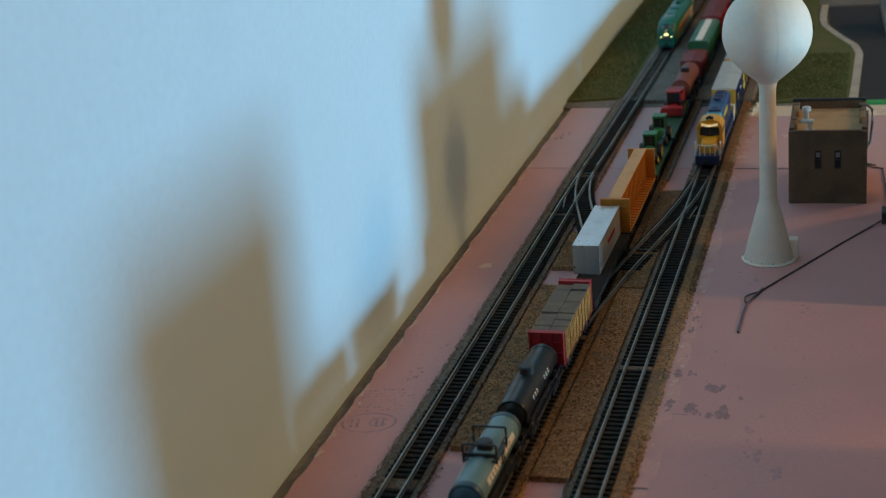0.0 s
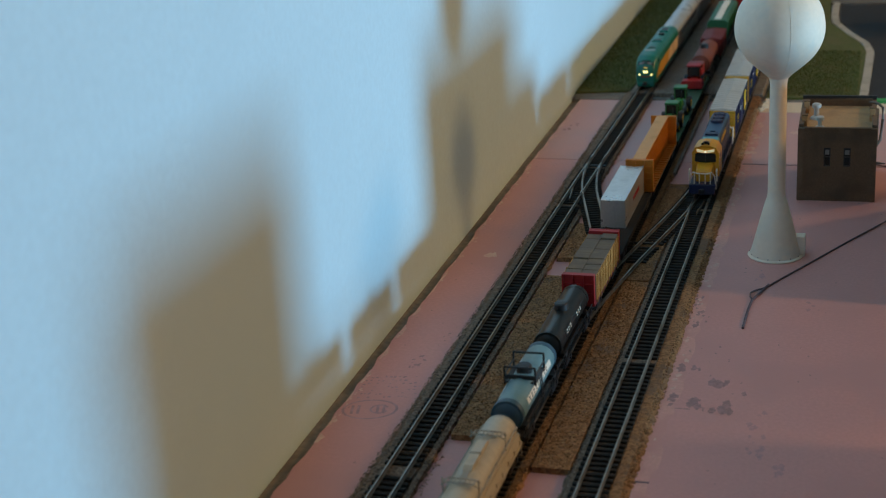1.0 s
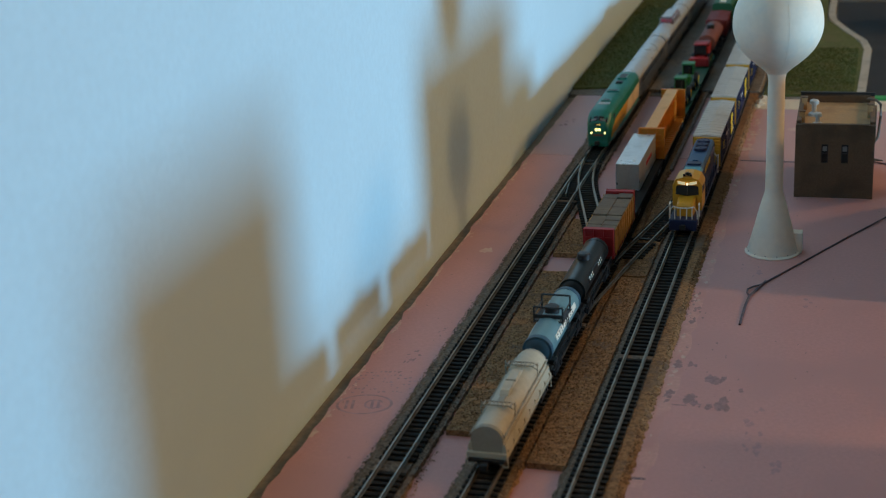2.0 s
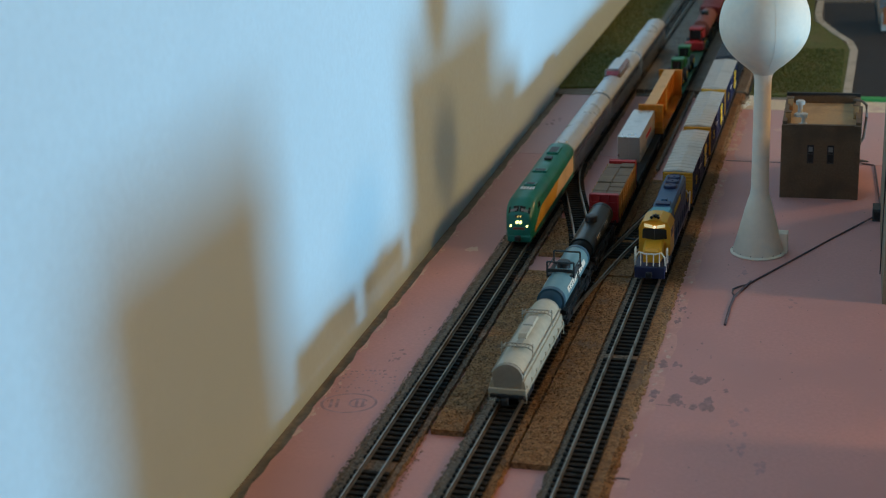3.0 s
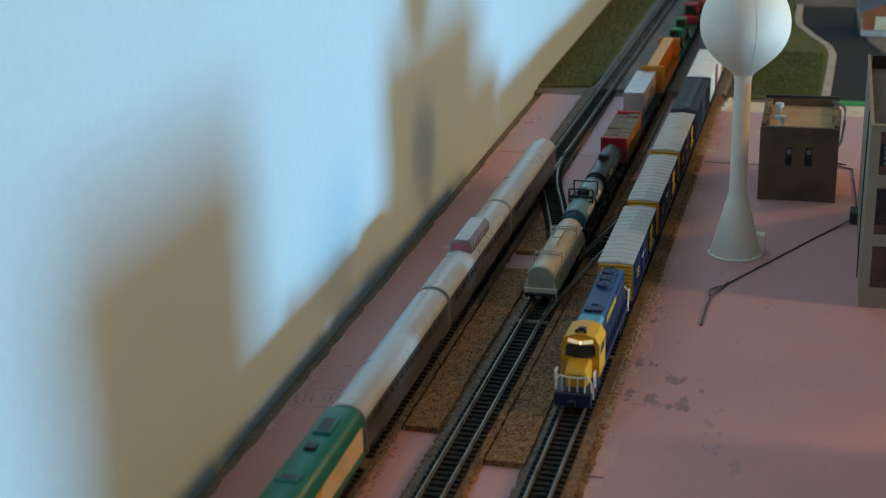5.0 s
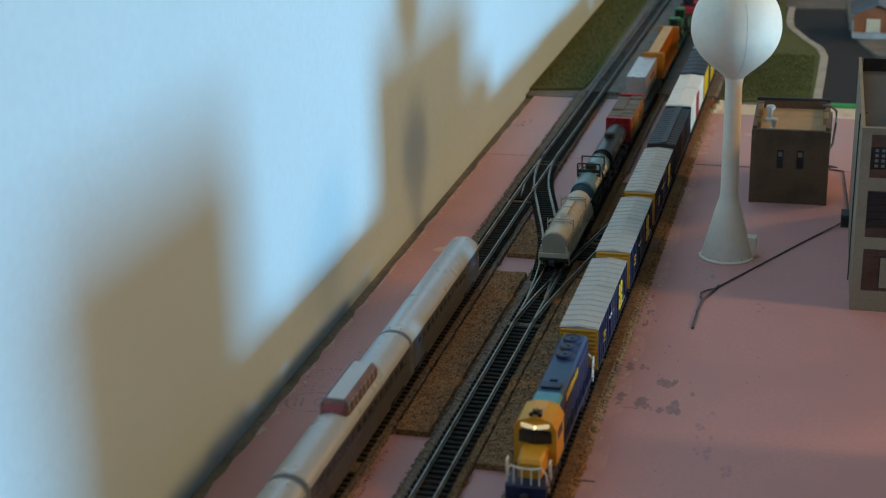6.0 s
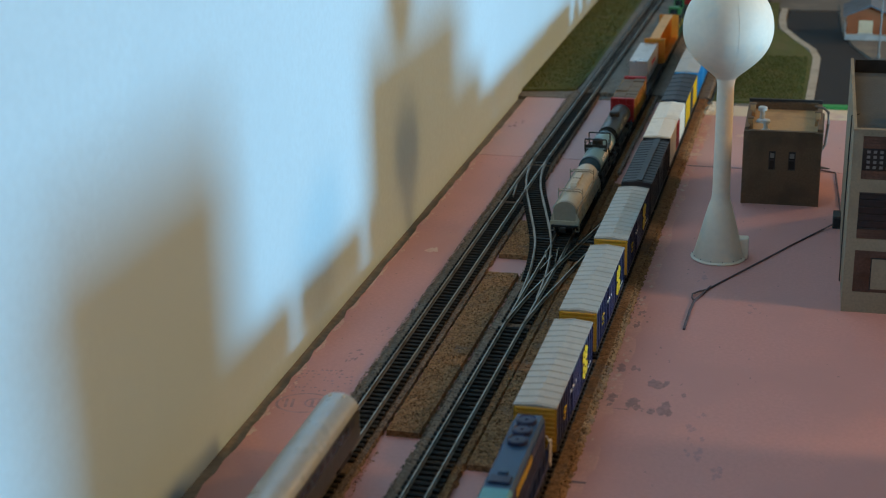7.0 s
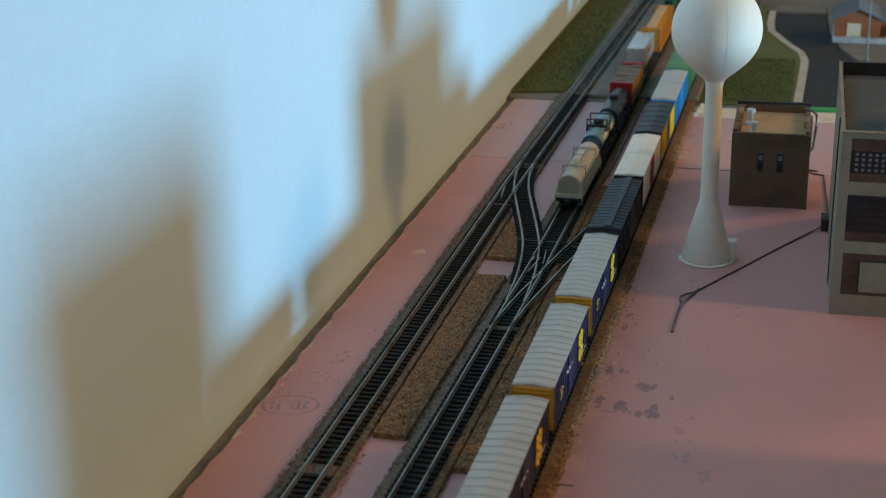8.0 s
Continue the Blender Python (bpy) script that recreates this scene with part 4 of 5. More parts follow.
M_LAMPLOW = mat("dim_yellow_light", (1.0, 0.80, 0.22), 0.3, vary=0, bump=0, emit=0.7, amount=0.0)
M_LAMPDIM = mat("cab_headlight", (1.0, 0.90, 0.62), 0.3, vary=0, bump=0, emit=1.1, amount=0.0)


def truck(y, parent, axles=2, wide=7.6, base=10.0):
    t = part("truck", box(-wide, wide, y - base / 2 - 3, y + base / 2 + 3, 1.6, 3.4, 0.3), M_BLACK, parent)
    sf = bmesh.new()
    for s in (-1, 1):
        add_prism(sf, [(s * wide - 0.5, 1.0), (s * wide + 0.5, 1.0), (s * wide + 0.5, 4.0), (s * wide - 0.5, 4.0)], y - base / 2 - 2.4, y + base / 2 + 2.4)
        for k in range(axles):
            yy = y - base / 2 + base * k / (axles - 1)
            add_box(sf, s * wide - 0.9, s * wide + 0.9, yy - 1.3, yy + 1.3, 2.0, 4.4)
    part("side_frame", sf, M_BLACK, t)
    for k in range(axles):
        yy = y - base / 2 + base * k / (axles - 1)
        w = tube((-4.9, yy, 2.9), (4.9, yy, 2.9), 0.7, 8)
        for s in (-1, 1):
            add_lathe(w, [(2.6, s * 3.9), (3.5, s * 4.0), (3.5, s * 4.4), (2.95, s * 4.6), (2.85, s * 6.2)], 18, "x", (0, yy, 2.9))
        part("wheel_set", w, M_STEEL, t)
    return t


def coupler(y, d, parent):
    b = box(-1.2, 1.2, min(y, y + d * 4.5), max(y, y + d * 4.5), 3.6, 5.4, 0.3)
    add_box(b, -1.8, 1.8, min(y + d * 2.8, y + d * 4.6), max(y + d * 2.8, y + d * 4.6), 3.0, 6.0, 0.4)
    return part("coupler", b, M_BLACK, parent)


def underframe(t, ln, z0=4.6, z1=6.2, w=7.5):
    part("underframe", box(-w, w, 1.5, ln - 1.5, z0, z1, 0.2), M_BLACK, t)
    # block added to stop window light passing beneath the car
    part("underside_light_stop", box(-2.2, 2.2, 24, ln - 24, 0.9, z0, 0.3), M_BLACK, t)
    coupler(1.0, -1, t)
    coupler(ln - 1.0, 1, t)
    truck(15, t)
    truck(ln - 15, t)


def boxcar(label, ln, side, roof, end, top=27.0, ribs=14, mark=None, door=None, walkway=False):
    """A boxcar with ribbed roof, corrugated ends, sliding doors and side posts."""
    t = thing("boxcar", label, "freight car", "freight train")
    w, z0, ze = 9.3, 5.8, top - 1.6
    underframe(t, ln)
    body = part("body", box(-w + 0.3, w - 0.3, 2.5, ln - 2.5, z0, ze), side, t)
    r = bmesh.new()
    add_prism(r, [(-w, ze), (w, ze), (w, ze + 0.5), (0, top), (-w, ze + 0.5)], 2.0, ln - 2.0)
    rf = part("roof", r, roof, t)
    step = (ln - 7) / ribs
    for k in range(ribs + 1):
        y = 3.5 + k * step
        b = add_loft(bmesh.new(), [[(x, y - 0.8, z - 0.1), (x, y - 0.3, z + 0.42), (x, y + 0.3, z + 0.42), (x, y + 0.8, z - 0.1)] for x, z in ((-w + 0.1, ze + 0.5), (0, top), (w - 0.1, ze + 0.5))])
        part("roof_rib", b, roof, rf)
    if walkway:
        part("roof_walk", box(-0.4, 3.4, 3, ln - 3, top - 0.1, top + 0.75, 0.15), roof, rf, "flat walkway panel on the roof")
    for y, d in ((2.5, -1), (ln - 2.5, 1)):
        e = bmesh.new()
        add_box(e, -w + 0.1, w - 0.1, min(y, y + d * 0.5), max(y, y + d * 0.5), z0 - 0.4, ze + 0.3)
        en = part("end_wall", e, end, t)
        z = z0 + 1.5
        while z < ze - 1.0:
            part("end_rib", add_loft(bmesh.new(), [[(x, y + d * 0.4, z), (x, y + d * 1.1, z + 0.45), (x, y + d * 1.1, z + 0.95), (x, y + d * 0.4, z + 1.4)] for x in (-w + 1.0, w - 1.0)]), end, en)
            z += 2.1
        l = bmesh.new()
        for x in (-w + 0.9, -w + 3.4):
            add_box(l, x - 0.15, x + 0.15, y + d * 1.2, y + d * 1.5, z0, ze - 1)
        for k in range(7):
            add_box(l, -w + 0.9, -w + 3.4, y + d * 1.2, y + d * 1.5, z0 + 1 + k * 2.4, z0 + 1.3 + k * 2.4)
        part("ladder", l, end, en)
    for s in (-1, 1):
        n = 16
        for k in range(n + 1):
            y = 3 + (ln - 6) * k / n
            if abs(y - ln / 2) > 10:
                part("side_post", box(min(s * (w - 0.35), s * (w + 0.15)), max(s * (w - 0.35), s * (w + 0.15)), y - 0.35, y + 0.35, z0, ze), side, body)
        q = part("door", box(min(s * (w - 0.3), s * (w + 0.35)), max(s * (w - 0.3), s * (w + 0.35)), ln / 2 - 9, ln / 2 + 9, z0 + 0.8, ze - 0.8, 0.15), door or side, t)
        l = bmesh.new()
        for k in (-5, 0, 5):
            add_box(l, min(s * (w + 0.3), s * (w + 0.6)), max(s * (w + 0.3), s * (w + 0.6)), ln / 2 + k - 0.2, ln / 2 + k + 0.2, z0 + 1, ze - 1)
        part("lock_bar", l, door or side, q)
        part("sill", box(min(s * (w - 0.8), s * (w + 0.1)), max(s * (w - 0.8), s * (w + 0.1)), 2.5, ln - 2.5, z0 - 1.2, z0), M_BLACK, t)
        if mark:
            # emblem: rounded plain shapes in the painter's colour
            e = bmesh.new()
            x = s * (w + 0.42)
            for yy, zz, rr in mark:
                bmesh.ops.create_cone(e, cap_ends=True, segments=20, radius1=rr, radius2=rr, depth=0.2, matrix=Matrix.Translation((x, yy, zz)) @ Matrix.Diagonal((1, 1.35, 1, 1)) @ Matrix.Rotation(radians(90), 4, "Y"))
            part("emblem", e, M_LGOLD, t, "yellow rounded emblem")["kind"] = "stuff"
            e = bmesh.new()
            for k in range(6):
                add_box(e, min(x, x - s * 0.12), max(x, x - s * 0.12), 34 + k * 2.6, 35.6 + k * 2.6, 18.2 - k % 2, 19.4 - k % 2)
                add_box(e, min(x, x - s * 0.12), max(x, x - s * 0.12), ln - 20 + k * 1.6, ln - 19 + k * 1.6, 9.4, 10.2)
            part("lettering_bars", e, M_CREAMW, t)["kind"] = "stuff"
    return t


EMBLEM = [(72 + 5.0 * math.cos(a) * f, zc + 2.7 * math.sin(a) * f, 1.55) for zc in (20.0, 12.6) for a, f in ((0.3, 1), (1.35, 1), (2.4, 1), (3.5, 1), (4.5, 1), (5.5, 1))] + [(72, 20.0, 1.2), (72, 12.6, 1.2)] + [(20 + dx, 15.6 + dz, 0.62) for dx, dz in ((-2.6, 1.9), (0, 2.2), (2.6, 1.6), (-1.2, 0), (1.6, -0.4), (-2.6, -1.9), (0.6, -2.2))]


def freight_loco():
    t = thing("diesel_locomotive", "blue and yellow road-switcher diesel locomotive with white railings", "locomotive", "freight train")
    ln = 118.0
    part("frame", box(-8.6, 8.6, 1.0, ln - 1.0, 5.2, 8.2, 0.4), M_NAVY, t)
    part("fuel_tank", box(-6.5, 6.5, 46, 74, 1.4, 5.2, 1.0), M_NAVY, t)
    truck(22, t, 3, 7.6, 17)
    truck(ln - 22, t, 3, 7.6, 17)
    coupler(1.0, -1, t)
    coupler(ln - 1.0, 1, t)
    part("pilot", box(-8.4, 8.4, 0.2, 2.4, 1.4, 8.2, 0.4), M_NAVY, t)
    part("pilot", box(-8.4, 8.4, ln - 2.4, ln - 0.2, 1.4, 8.2, 0.4), M_NAVY, t)
    # short nose
    nose = bmesh.new()
    add_loft(nose, [[(-w, y, 8.2), (w, y, 8.2), (w, y, z - 1.0), (w - 1.2, y, z), (-w + 1.2, y, z), (-w, y, z - 1.0)] for y, z, w in ((7.5, 14.6, 4.6), (9, 15.8, 5.0), (20.5, 17.4, 5.6))])
    part("nose", nose, M_YELLOW, t)
    # cab
    out = [(-8.9, 8.2), (8.9, 8.2), (8.9, 23.5), (6.6, 27.2), (2.6, 28.6), (-2.6, 28.6), (-6.6, 27.2), (-8.9, 23.5)]
    cab = part("cab", add_prism(bmesh.new(), out, 20, 36.5), M_YELLOW, t)
    part("cab_roof", add_prism(bmesh.new(), [(-9.1, 23.3), (-6.7, 27.3), (-2.6, 28.75), (2.6, 28.75), (6.7, 27.3), (9.1, 23.3), (9.1, 23.8), (6.8, 27.8), (2.6, 29.2), (-2.6, 29.2), (-6.8, 27.8), (-9.1, 23.8)], 19.4, 37), M_YELLOW, cab)
    wb = bmesh.new()
    add_prism(wb, [(0, 17.3), (7.0, 18.2), (6.7, 23.3), (5.6, 24.0), (-5.6, 24.0), (-6.7, 23.3), (-7.0, 18.2)], 19.7, 20.1)
    part("windscreen", wb, M_GLASS, cab)
    part("mullion", box(-0.25, 0.25, 19.5, 20.1, 17.6, 23.6), M_BLACK, cab)
    for s in (-1, 1):
        part("side_window", box(min(s * 8.7, s * 9.0), max(s * 8.7, s * 9.0), 23, 33, 18.5, 23, 0.1), M_GLASS, cab)
    part("number_board", add_prism(bmesh.new(), [(-5.8, 25.2), (-1.2, 24.3), (-1.2, 25.8), (-5.8, 26.8)], 19.2, 20.1), M_BOARD, cab, "lit pale number board")
    part("number_board", add_prism(bmesh.new(), [(5.8, 25.2), (1.2, 24.3), (1.2, 25.8), (5.8, 26.8)], 19.2, 20.1), M_BOARD, cab, "lit pale number board")
    part("headlight", add_lathe(bmesh.new(), [(0.7, 19.0), (0.75, 20.1)], 16, "y", (0, 0, 24.9)), M_LAMPDIM, cab, "lit round headlight")
    part("beacon", add_lathe(bmesh.new(), [(0.9, 29), (0.9, 30.6), (0.5, 31.2)], 14), M_BLACK, cab).location = (0, 24 * MM, 0)
    for x in (-1.5, 0, 1.5):
        part("air_horn", tube((x, 25, 30.0 + (x == 0)), (x * 1.3, 20.6, 30.2 + (x == 0)), 0.35, 10, 0.85), M_BLACK, cab)
    part("horn_bracket", box(-1.9, 1.9, 24.6, 25.6, 28.9, 30.6, 0.2), M_BLACK, cab)
    # long hood
    hood = [(-6.1, 8.2), (6.1, 8.2), (6.1, 25.2), (5.0, 26.8), (-5.0, 26.8), (-6.1, 25.2)]
    part("hood_front", add_prism(bmesh.new(), hood, 36.5, 50), M_TURQ, t, "turquoise hood section behind the cab")
    # hood in a lighter blue than the navy panels on its sides
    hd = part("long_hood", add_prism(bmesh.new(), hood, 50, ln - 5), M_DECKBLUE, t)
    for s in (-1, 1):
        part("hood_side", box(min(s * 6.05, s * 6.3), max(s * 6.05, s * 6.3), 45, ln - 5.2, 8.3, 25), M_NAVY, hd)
        for k in range(13):
            y = 48 + k * 4.9
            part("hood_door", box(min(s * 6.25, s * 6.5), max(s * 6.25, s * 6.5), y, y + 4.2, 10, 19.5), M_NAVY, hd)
    for s in (-1, 1):
        lt = bmesh.new()
        for k in range(7):
            add_box(lt, min(s * 6.5, s * 6.62), max(s * 6.5, s * 6.62), 56 + k * 4.2, 58.6 + k * 4.2, 20.5, 24.0)
        part("lettering_bars", lt, M_LGOLD, hd)
    part("roof_hatch", box(-4.2, 4.2, 53, 58.5, 26.7, 27.9, 0.25), M_NAVY, hd)
    part("exhaust_stack", box(-1.8, 1.8, 60, 63, 26.7, 28.2, 0.3), M_DECKBLUE, hd)
    for y in (88, 97, 106):
        part("roof_fan", add_lathe(bmesh.new(), [(4.2, 26.6), (4.2, 28.3), (3.7, 28.6), (3.4, 28.2), (0.8, 28.2), (0.6, 28.6)], 24), M_NAVY, hd).location = (0, y * MM, 0)
    part("radiator", box(-6.7, 6.7, 84, 110, 20.5, 25, 0.3), M_NAVY, hd)
    # handrails: front stanchions and rail, side rails
    for y, d in ((2.2, -1), (ln - 2.2, 1)):
        h = bmesh.new()
        add_wire(h, [(-8.3, y + 1.2 * -d, 8), (-8.1, y, 13.5), (-6.2, y, 16.2), (-3, y, 15.2), (3, y, 15.2), (6.2, y, 16.2), (8.1, y, 13.5), (8.3, y + 1.2 * -d, 8)], 0.42)
        for x in (-5.2, -1.9, 1.9, 5.2):
            add_wire(h, [(x, y, 8), (x, y, 15.4)], 0.36)
        part("end_railing", h, M_CREAMW, t, "white wire end railing")
    for s in (-1, 1):
        for y, d in ((5, 1), (ln - 5, -1)):
            h = add_wire(bmesh.new(), [(s * 8.6, y, 4), (s * 8.8, y, 16.5), (s * 8.8, y + 3 * d, 17), (s * 8.8, y + 4 * d, 8)], 0.42)
            part("step_rail", h, M_CREAMW, t)
        h = bmesh.new()
        add_wire(h, [(s * 8.5, 38, 16.2), (s * 8.5, ln - 8, 16.2)], 0.25)
        for k in range(8):
            add_wire(h, [(s * 8.5, 39 + k * 10, 8), (s * 8.5, 39 + k * 10, 16.2)], 0.25)
        part("side_railing", h, M_NAVY, t)
    return t


def passenger_loco():
    t = thing("diesel_locomotive", "green streamlined passenger diesel locomotive with a yellow side stripe", "locomotive", "passenger train")
    ln = 128.0
    hw = 8.9

    def section(y, top, half, low=4.0):
        return [(-half, y, low), (half, y, low), (half, y, top - 5), (half - 1.2, y, top - 2.2), (half - 3.6, y, top - 0.4), (0, y, top), (-half + 3.6, y, top - 0.4), (-half + 1.2, y, top - 2.2), (-half, y, top - 5)]

    b = bmesh.new()
    add_loft(b, [section(0.2, 18.6, 7.0), section(1.2, 20.0, 7.9), section(4.0, 22.4, 8.5), section(8.0, 25.4, 8.8), section(11.5, 26.5, hw), section(ln - 2, 26.6, hw)])
    body = part("body", b, M_GREEN, t, smooth=True)
    part("pilot", box(-7.4, 7.4, -0.4, 6, 0.9, 5.2, 0.8), M_GREEN, t, "dark green pilot plate")
    part("nose_band", box(-3.6, 3.6, -0.05, 1.0, 8.8, 10.2, 0.2), M_BROWNRED, body)
    for s in (-1, 1):
        st = bmesh.new()
        x0, x1 = s * (hw - 0.05), s * (hw + 0.14)
        out = [(3.6, 7.6), (12, 12.4), (23, 16.8), (ln - 52, 17.6), (ln - 62, 7.4), (16, 7.2), (6, 6.2)]
        add_loft(st, [[(x, y, z) for y, z in out] for x in (x0, x1)])
        part("side_stripe", st, M_GOLD, body, "golden yellow side stripe")
        st = bmesh.new()
        add_loft(st, [[(x, y, z) for y, z in ((ln - 52, 17.6), (ln - 3, 18.8), (ln - 3, 7.4), (ln - 62, 7.4))] for x in (x0, x1)])
        part("side_panel", st, M_CREAM, body, "pale cream panel at the rear")
        part("cab_window", box(min(s * 8.4, s * 9.0), max(s * 8.4, s * 9.0), 14.5, 19.5, 18.0, 21.6, 0.2), M_GLASS, body)
        part("skirt", box(min(s * 7.8, s * 8.7), max(s * 7.8, s * 8.7), 30, ln - 30, 1.6, 4.4, 0.3), M_DGREY, t)
    for s in (-1, 1):
        wsh = bmesh.new()
        add_loft(wsh, [[(s * x, y, z) for x, y, z in ((0.35, 0.85, 20.3), (6.6, 1.4, 18.6), (6.4, 4.3, 21.6), (0.35, 3.7, 23.0))], [(s * x, y, z) for x, y, z in ((0.35, 2.3, 19.5), (6.6, 2.8, 17.8), (6.4, 5.7, 20.8), (0.35, 5.1, 22.2))]])
        scr = part("windscreen", wsh, M_GLASS, body)
        # pale plate over each screen: its reflection, put into the colour
        pn = bmesh.new()
        add_loft(pn, [[(s * x, y + d, z) for x, y, z in ((1.3, 1.25, 20.55), (5.4, 1.6, 19.5), (5.2, 2.6, 20.6), (1.3, 2.25, 21.6))] for d in (-0.35, 0.3)])
        part("pane", pn, M_PALEGLASS, scr, "pale plate drawn as the windscreen's reflection")
        part("headlight", add_lathe(bmesh.new(), [(0.85, -0.3), (0.9, 1.8)], 16, "y", (s * 1.05, 0, 13.6)), M_LAMP, body, "lit twin headlight")
        part("upper_light", add_lathe(bmesh.new(), [(0.5, -0.2), (0.5, 2.4)], 12, "y", (s * 0.75 + 0.4, 0, 17.3)), M_LAMPLOW, body)
        part("ditch_light", add_lathe(bmesh.new(), [(0.6, -0.25), (0.6, 1.6)], 12, "y", (s * 5.0, 0, 11.2)), M_LAMP, body, "lit ditch light")
    part("number_board", box(-2.2, 2.2, -0.05, 1.0, 16.5, 18.1, 0.2), M_DGREY, body)
    for y0, y1, x, hgt in ((32, 38, 3.6, 0.5), (60, 66, 4.6, 0.7), (100, 114, 3.8, 1.2)):
        hm = part("roof_hatch", box(-x, x, y0, y1, 26.2, 26.6 + hgt, 0.3), M_GREEN, body)
        part("grille", box(-x + 1.2, x - 1.2, y0 + 1.2, y1 - 1.2, 26.6 + hgt - 0.2, 26.75 + hgt), M_DGREY, hm)
    for k in range(5):
        part("roof_lettering_bar", box(-4.4 + k * 1.8, -3.2 + k * 1.8, 24, 29, 26.3, 26.75), M_COACH, body)
    part("exhaust_stack", box(-2.4, 2.4, 86, 91, 26.4, 28, 0.3), M_BLACK, body)
    truck(24, t, 2, 7.6, 15)
    truck(ln - 24, t, 2, 7.6, 15)
    coupler(-0.4, -1, t)
    coupler(ln - 1.0, 1, t)
    return t


def coach(label, ln, dome=False):
    t = thing("passenger_coach", label, "passenger car", "passenger train")
    hw, top = 8.8, 25.6
    arc = [(hw * math.cos(a), 18.6 + (top - 18.6) * math.sin(a)) for a in (math.pi * k / 14 for k in range(15))]
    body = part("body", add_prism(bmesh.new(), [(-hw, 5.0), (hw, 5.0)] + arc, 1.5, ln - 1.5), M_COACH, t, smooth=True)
    for s in (-1, 1):
        part("window_band", box(min(s * (hw - 0.3), s * (hw + 0.09)), max(s * (hw - 0.3), s * (hw + 0.09)), 8, ln - 8, 13.4, 18.0), M_COACHBLUE, body, "dark window band")
        for k in range(int((ln - 24) / 8)):
            part("window", box(min(s * hw, s * (hw + 0.16)), max(s * hw, s * (hw + 0.16)), 12 + k * 8, 17.5 + k * 8, 14.2, 17.6, 0.05), M_GLASS, body)
        fl = bmesh.new()
        for k in range(7):
            add_box(fl, min(s * hw, s * (hw + 0.2)), max(s * hw, s * (hw + 0.2)), 3, ln - 3, 5.6 + k * 1.0, 6.1 + k * 1.0)
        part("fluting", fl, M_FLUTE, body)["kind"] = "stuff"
        # side sheet in a darker grey metal than the body and roof
        part("side_sheet", box(min(s * (hw - 0.3), s * (hw + 0.04)), max(s * (hw - 0.3), s * (hw + 0.04)), 2, ln - 2, 5.1, 19.4), M_FLUTE, body, "grey metal side, darker than the roof")
        part("skirt", box(min(s * 6.6, s * 7.4), max(s * 6.6, s * 7.4), 34, ln - 34, 2.0, 5.0, 0.3), M_DGREY, t)
    for y in (4.5, ln - 4.5):
        for x in (-2.8, 2.8):
            part("marker_light", box(x - 0.7, x + 0.7, y - 0.6, y + 0.6, 24.6, 25.8, 0.2), M_CREAMW, body)
    for y0, y1 in ((0.2, 1.5), (ln - 1.5, ln - 0.2)):
        part("diaphragm", box(-4, 4, y0, y1, 5.2, 21, 0.3), M_BLACK, t)
    if dome:
        y0, y1 = 59.0, 98.0
        dm = part("dome", add_loft(bmesh.new(), [[(-x, y, 22.5), (x, y, 22.5), (x, y, z - 2), (x - 2.0, y, z), (-x + 2.0, y, z), (-x, y, z - 2)] for y, x, z in ((y0 - 4, 5.6, 25.5), (y0, 6.4, 30.0), (y1, 6.4, 30.0), (y1 + 4, 5.6, 25.5))]), M_DOME, body, "grey glazed observation dome")
        fr = bmesh.new()
        for k in range(8):
            y = y0 + (y1 - y0) * k / 7
            for s in (-1, 1):
                add_box(fr, min(s * 5.9, s * 6.55), max(s * 5.9, s * 6.55), y - 0.35, y + 0.35, 24.5, 28.4)
        add_box(fr, -3.9, 3.9, y0 + 0.5, y1 - 0.5, 29.9, 30.3)
        part("dome_frame", fr, M_COACH, dm)
        part("dome_end", add_loft(bmesh.new(), [[(-4.6, y0 - 4.2 + d, 25.8), (4.6, y0 - 4.2 + d, 25.8), (4.6, y0 - 0.6 + d, 29.2), (-4.6, y0 - 0.6 + d, 29.2)] for d in (0, 0.4)]), M_TRED, dm, "red tinted dome end window")
    part("underframe", box(-7.5, 7.5, 3, ln - 3, 3.8, 5.2), M_BLACK, t)
    truck(20, t, 2, 7.4, 14)
    truck(ln - 20, t, 2, 7.4, 14)
    coupler(0.8, -1, t)
    coupler(ln - 0.8, 1, t)
    return t


def barrel(ln, r, zc, y0, y1, dish=2.2, seg=40):
    prof = [(0.3, y0 - dish), (r * 0.45, y0 - dish * 0.88), (r * 0.75, y0 - dish * 0.6), (r * 0.93, y0 - dish * 0.25), (r, y0), (r, y1), (r * 0.93, y1 + dish * 0.25), (r * 0.75, y1 + dish * 0.6), (r * 0.45, y1 + dish * 0.88), (0.3, y1 + dish)]
    return add_lathe(bmesh.new(), prof, seg, "y", (0, 0, zc))


